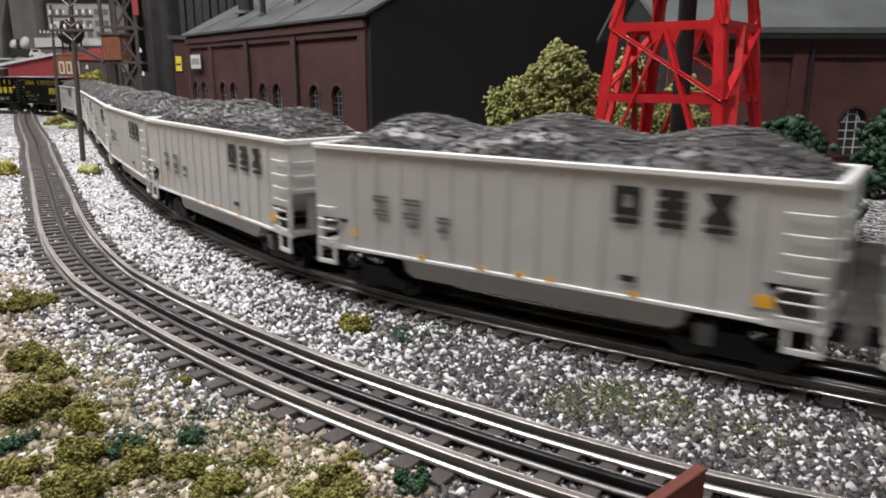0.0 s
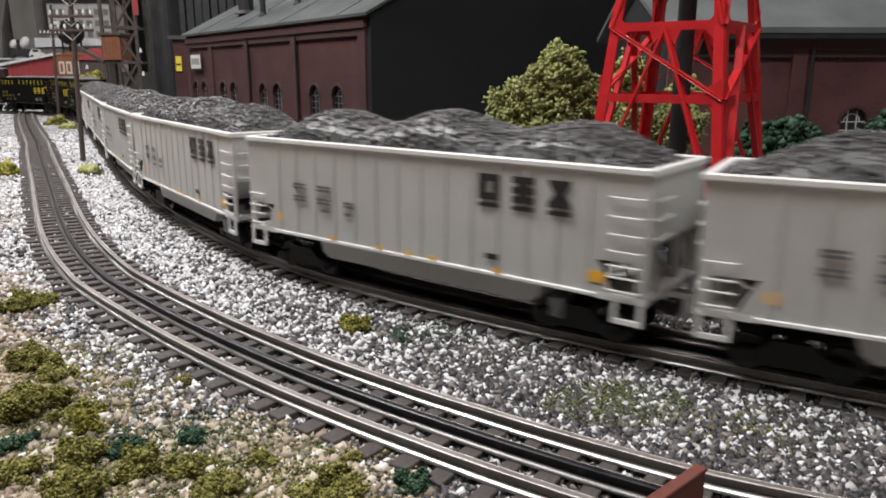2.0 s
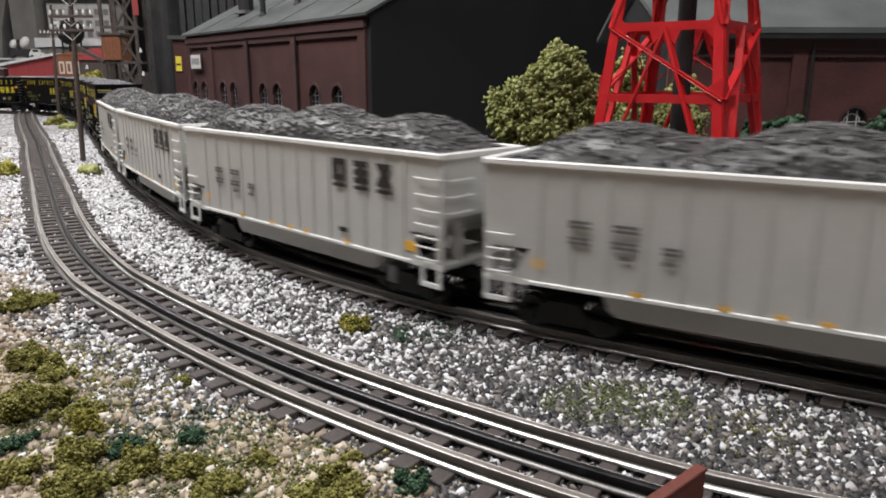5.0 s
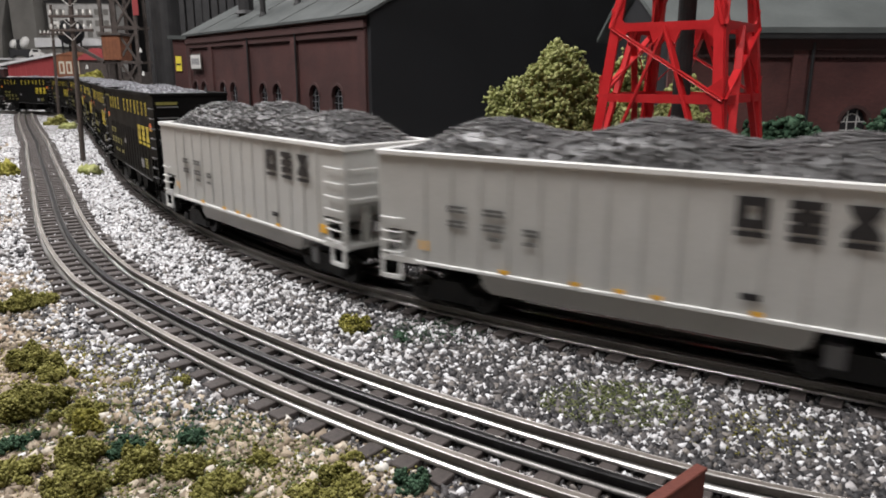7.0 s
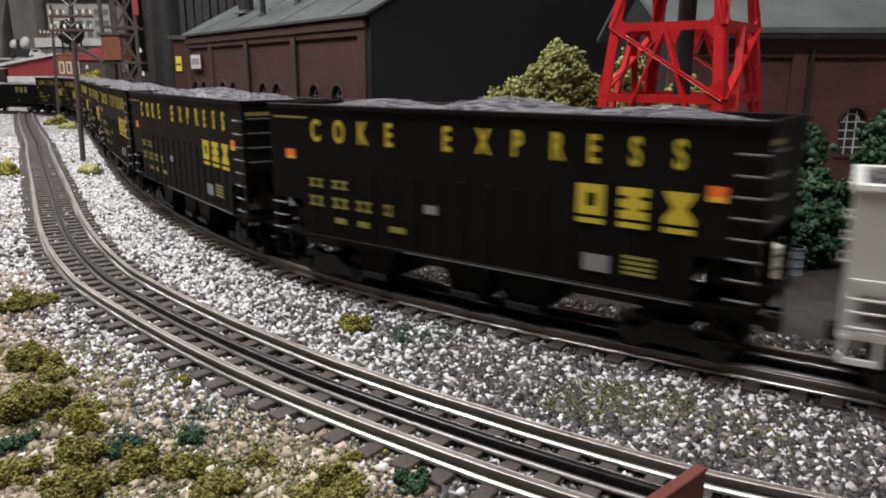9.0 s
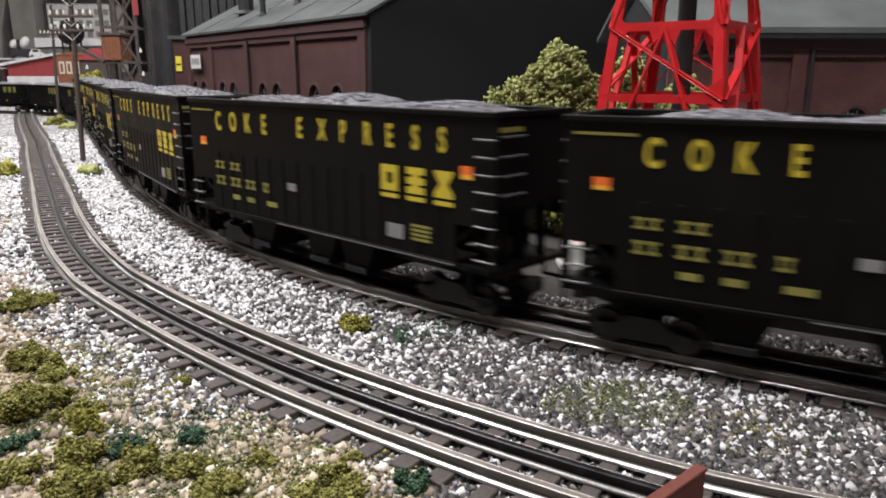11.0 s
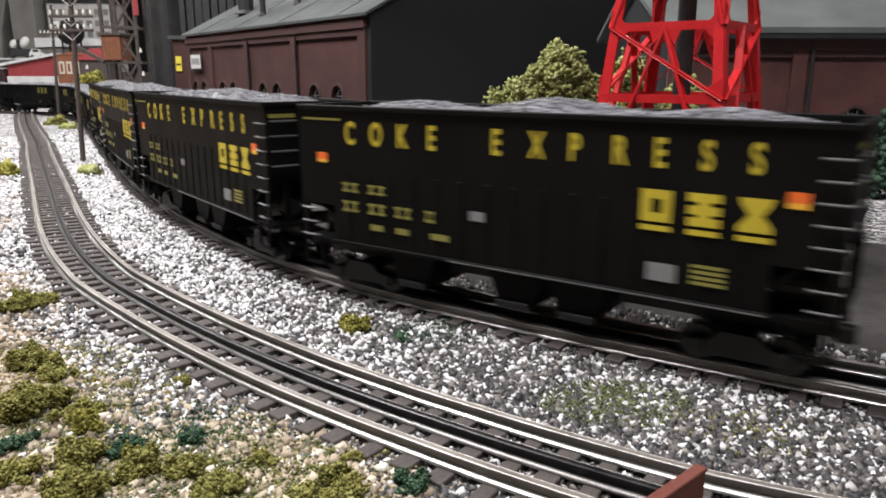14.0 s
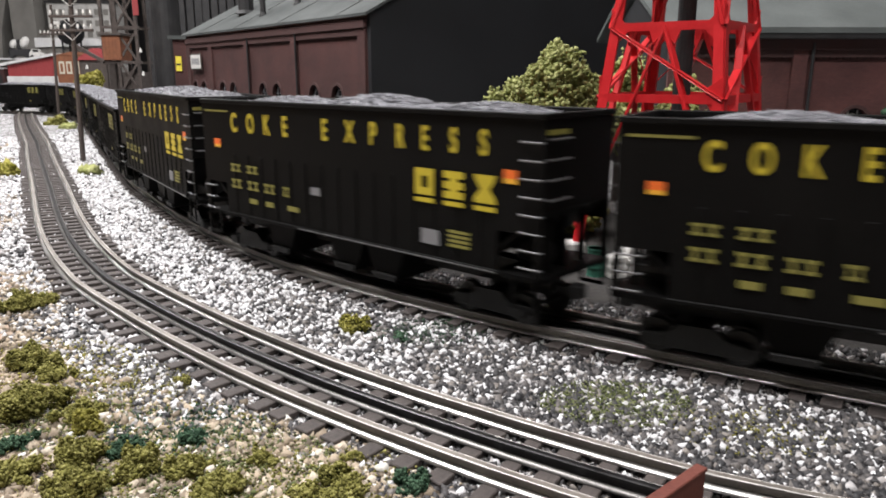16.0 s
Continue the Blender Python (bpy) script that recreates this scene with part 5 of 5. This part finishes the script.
turf(7.6, 29.6, 2.3, 2400, 1, M_LEAF["moss"], "thin green flock dusted on the gravel")
turf(-1.0, 38.6, 2.2, 700, 2, M_LEAF["green"], "thin dark green flock dusted on the gravel")
turf(-10.5, 27.2, 2.2, 1300, 3, M_LEAF["green"], "thin dark green flock dusted on the soil")
turf(-15.0, 31.5, 2.4, 900, 4, M_LEAF["olive"], "thin olive flock dusted on the soil")
turf(-13.0, 25.0, 5.0, 2600, 6, M_LEAF["olive"], "olive flock dusted over the sandy soil")
turf(-8.5, 24.2, 3.2, 3800, 7, M_LEAF["moss"], "dull green flock dusted over the sandy soil")
turf(-4.2, 23.4, 2.4, 1100, 8, M_LEAF["olive"], "olive flock dusted over the sandy soil")
turf(-20.0, 34.0, 3.4, 1500, 9, M_LEAF["yellow"], "yellow-green flock dusted over the sandy soil")
turf(-17.5, 28.0, 3.0, 1900, 10, M_LEAF["moss"], "dull green flock dusted over the sandy soil")
turf(12.5, 27.0, 2.2, 500, 5, M_LEAF["olive"], "thin olive flock dusted on the gravel")

# ---- loose stones: pale and dark ballast round the tracks, tan stones on the open soil ----
def dist_to(line, x, y, off=0.0):
    s = np.arange(-60, 270, 3.0)
    px = np.interp(s, line[0], line[1])
    py = np.interp(s, line[0], line[2])
    h = np.interp(s, line[0], line[3])
    d2 = (x[:, None] - px[None]) ** 2 + (y[:, None] - py[None]) ** 2
    j = d2.argmin(1)
    side = -(x - px[j]) * np.sin(h[j]) + (y - py[j]) * np.cos(h[j])
    return np.sqrt(d2.min(1)), side


def scatter():
    rng = np.random.default_rng(11)
    n = 175000
    r = 18 * (190 / 18) ** rng.uniform(0, 1, n)
    a = rng.uniform(radians(-36), radians(36), n)
    x, y = r * np.sin(a), r * np.cos(a)
    size = 0.125 * rng.uniform(0.5, 1.7, n) * (1 + r / 260)
    ds, side = dist_to(SIDE, x, y)
    dm, mside = dist_to(MAIN, x, y)
    z = rng.uniform(-0.05, 0.10, n)
    in_side = ds < 3.0
    in_main = dm < 3.0
    wob = 2.2 * np.sin(x * 0.31) + 1.4 * np.sin(y * 0.47 + x * 0.2) + rng.normal(0, 1.6, n)
    sandy = (side > 5.4 + wob + 0.02 * y)
    keep = ~((in_side | in_main) & (rng.uniform(0, 1, n) < 0.45))
    z = np.where(in_side | in_main, z - 0.02, z)
    size = np.where(in_side | in_main, size * 0.8, size)
    # whiter gravel left and far, part of it standing in for brighter light
    share = np.clip(0.40 - 0.006 * x + 0.1 * np.sin(x * 0.21 + y * 0.13) + np.where(y < 38, 0.010, 0.0045) * (y - 38), 0.14, 0.92)
    share = np.where((side > 2.5) & (y < 46), share - 0.16, share)
    # few pale stones behind the main track, also standing in for shade
    share = np.where(mside < -3, 0.12, share)
    keep &= ~(mside < -6)
    pale = rng.uniform(0, 1, n) < share
    p = np.stack([x, y, z], 1)
    b = keep & ~sandy & pale
    tagged(lumps("pale_ballast", p[b], size[b], M_STONE, rng, 0.4, 0.9, None, True), "loose white ballast stones round the tracks", "gravel", kind="stuff")
    b = keep & ~sandy & ~pale
    tagged(lumps("dark_ballast", p[b] - np.array([0, 0, 0.03]), size[b] * 1.15, M_STONE2, rng, 0.4, 0.9, None, True), "loose dark grey and brown ballast stones", "gravel", kind="stuff")
    s = keep & sandy
    tagged(lumps("soil_stones", np.stack([x, y, z], 1)[s], size[s] * np.where(rng.uniform(0, 1, n)[s] < 0.12, 1.5, 0.85), M_SAND, rng, 0.35, 0.85, None, True), "loose tan and pinkish soil stones", "gravel", kind="stuff")


scatter()


# ---- the train runs along the main track at a steady pace ----
def motions():
    us = [(0.0, 373.7), (4.0, 265.4), (7.0, 183.8), (8.0, 156.8), (12.0, 47.0), (14.5, -21.95), (15.0, -35.5), (16.0, -62.5)]
    ts = np.arange(0, 16.01, 0.25)
    u = np.interp(ts, [a for a, _ in us], [b for _, b in us])
    for car, off, half in cars:
        rows = []
        for t, q in zip(ts, u):
            c = q + off
            a, b = on(MAIN, c - half), on(MAIN, c + half)
            h = math.degrees(math.atan2(b[1] - a[1], b[0] - a[0]))
            rows.append((float(t), at((a[0] + b[0]) / 2, (a[1] + b[1]) / 2, RAIL, 0, 0, h)))
        walk(car, rows)


motions()
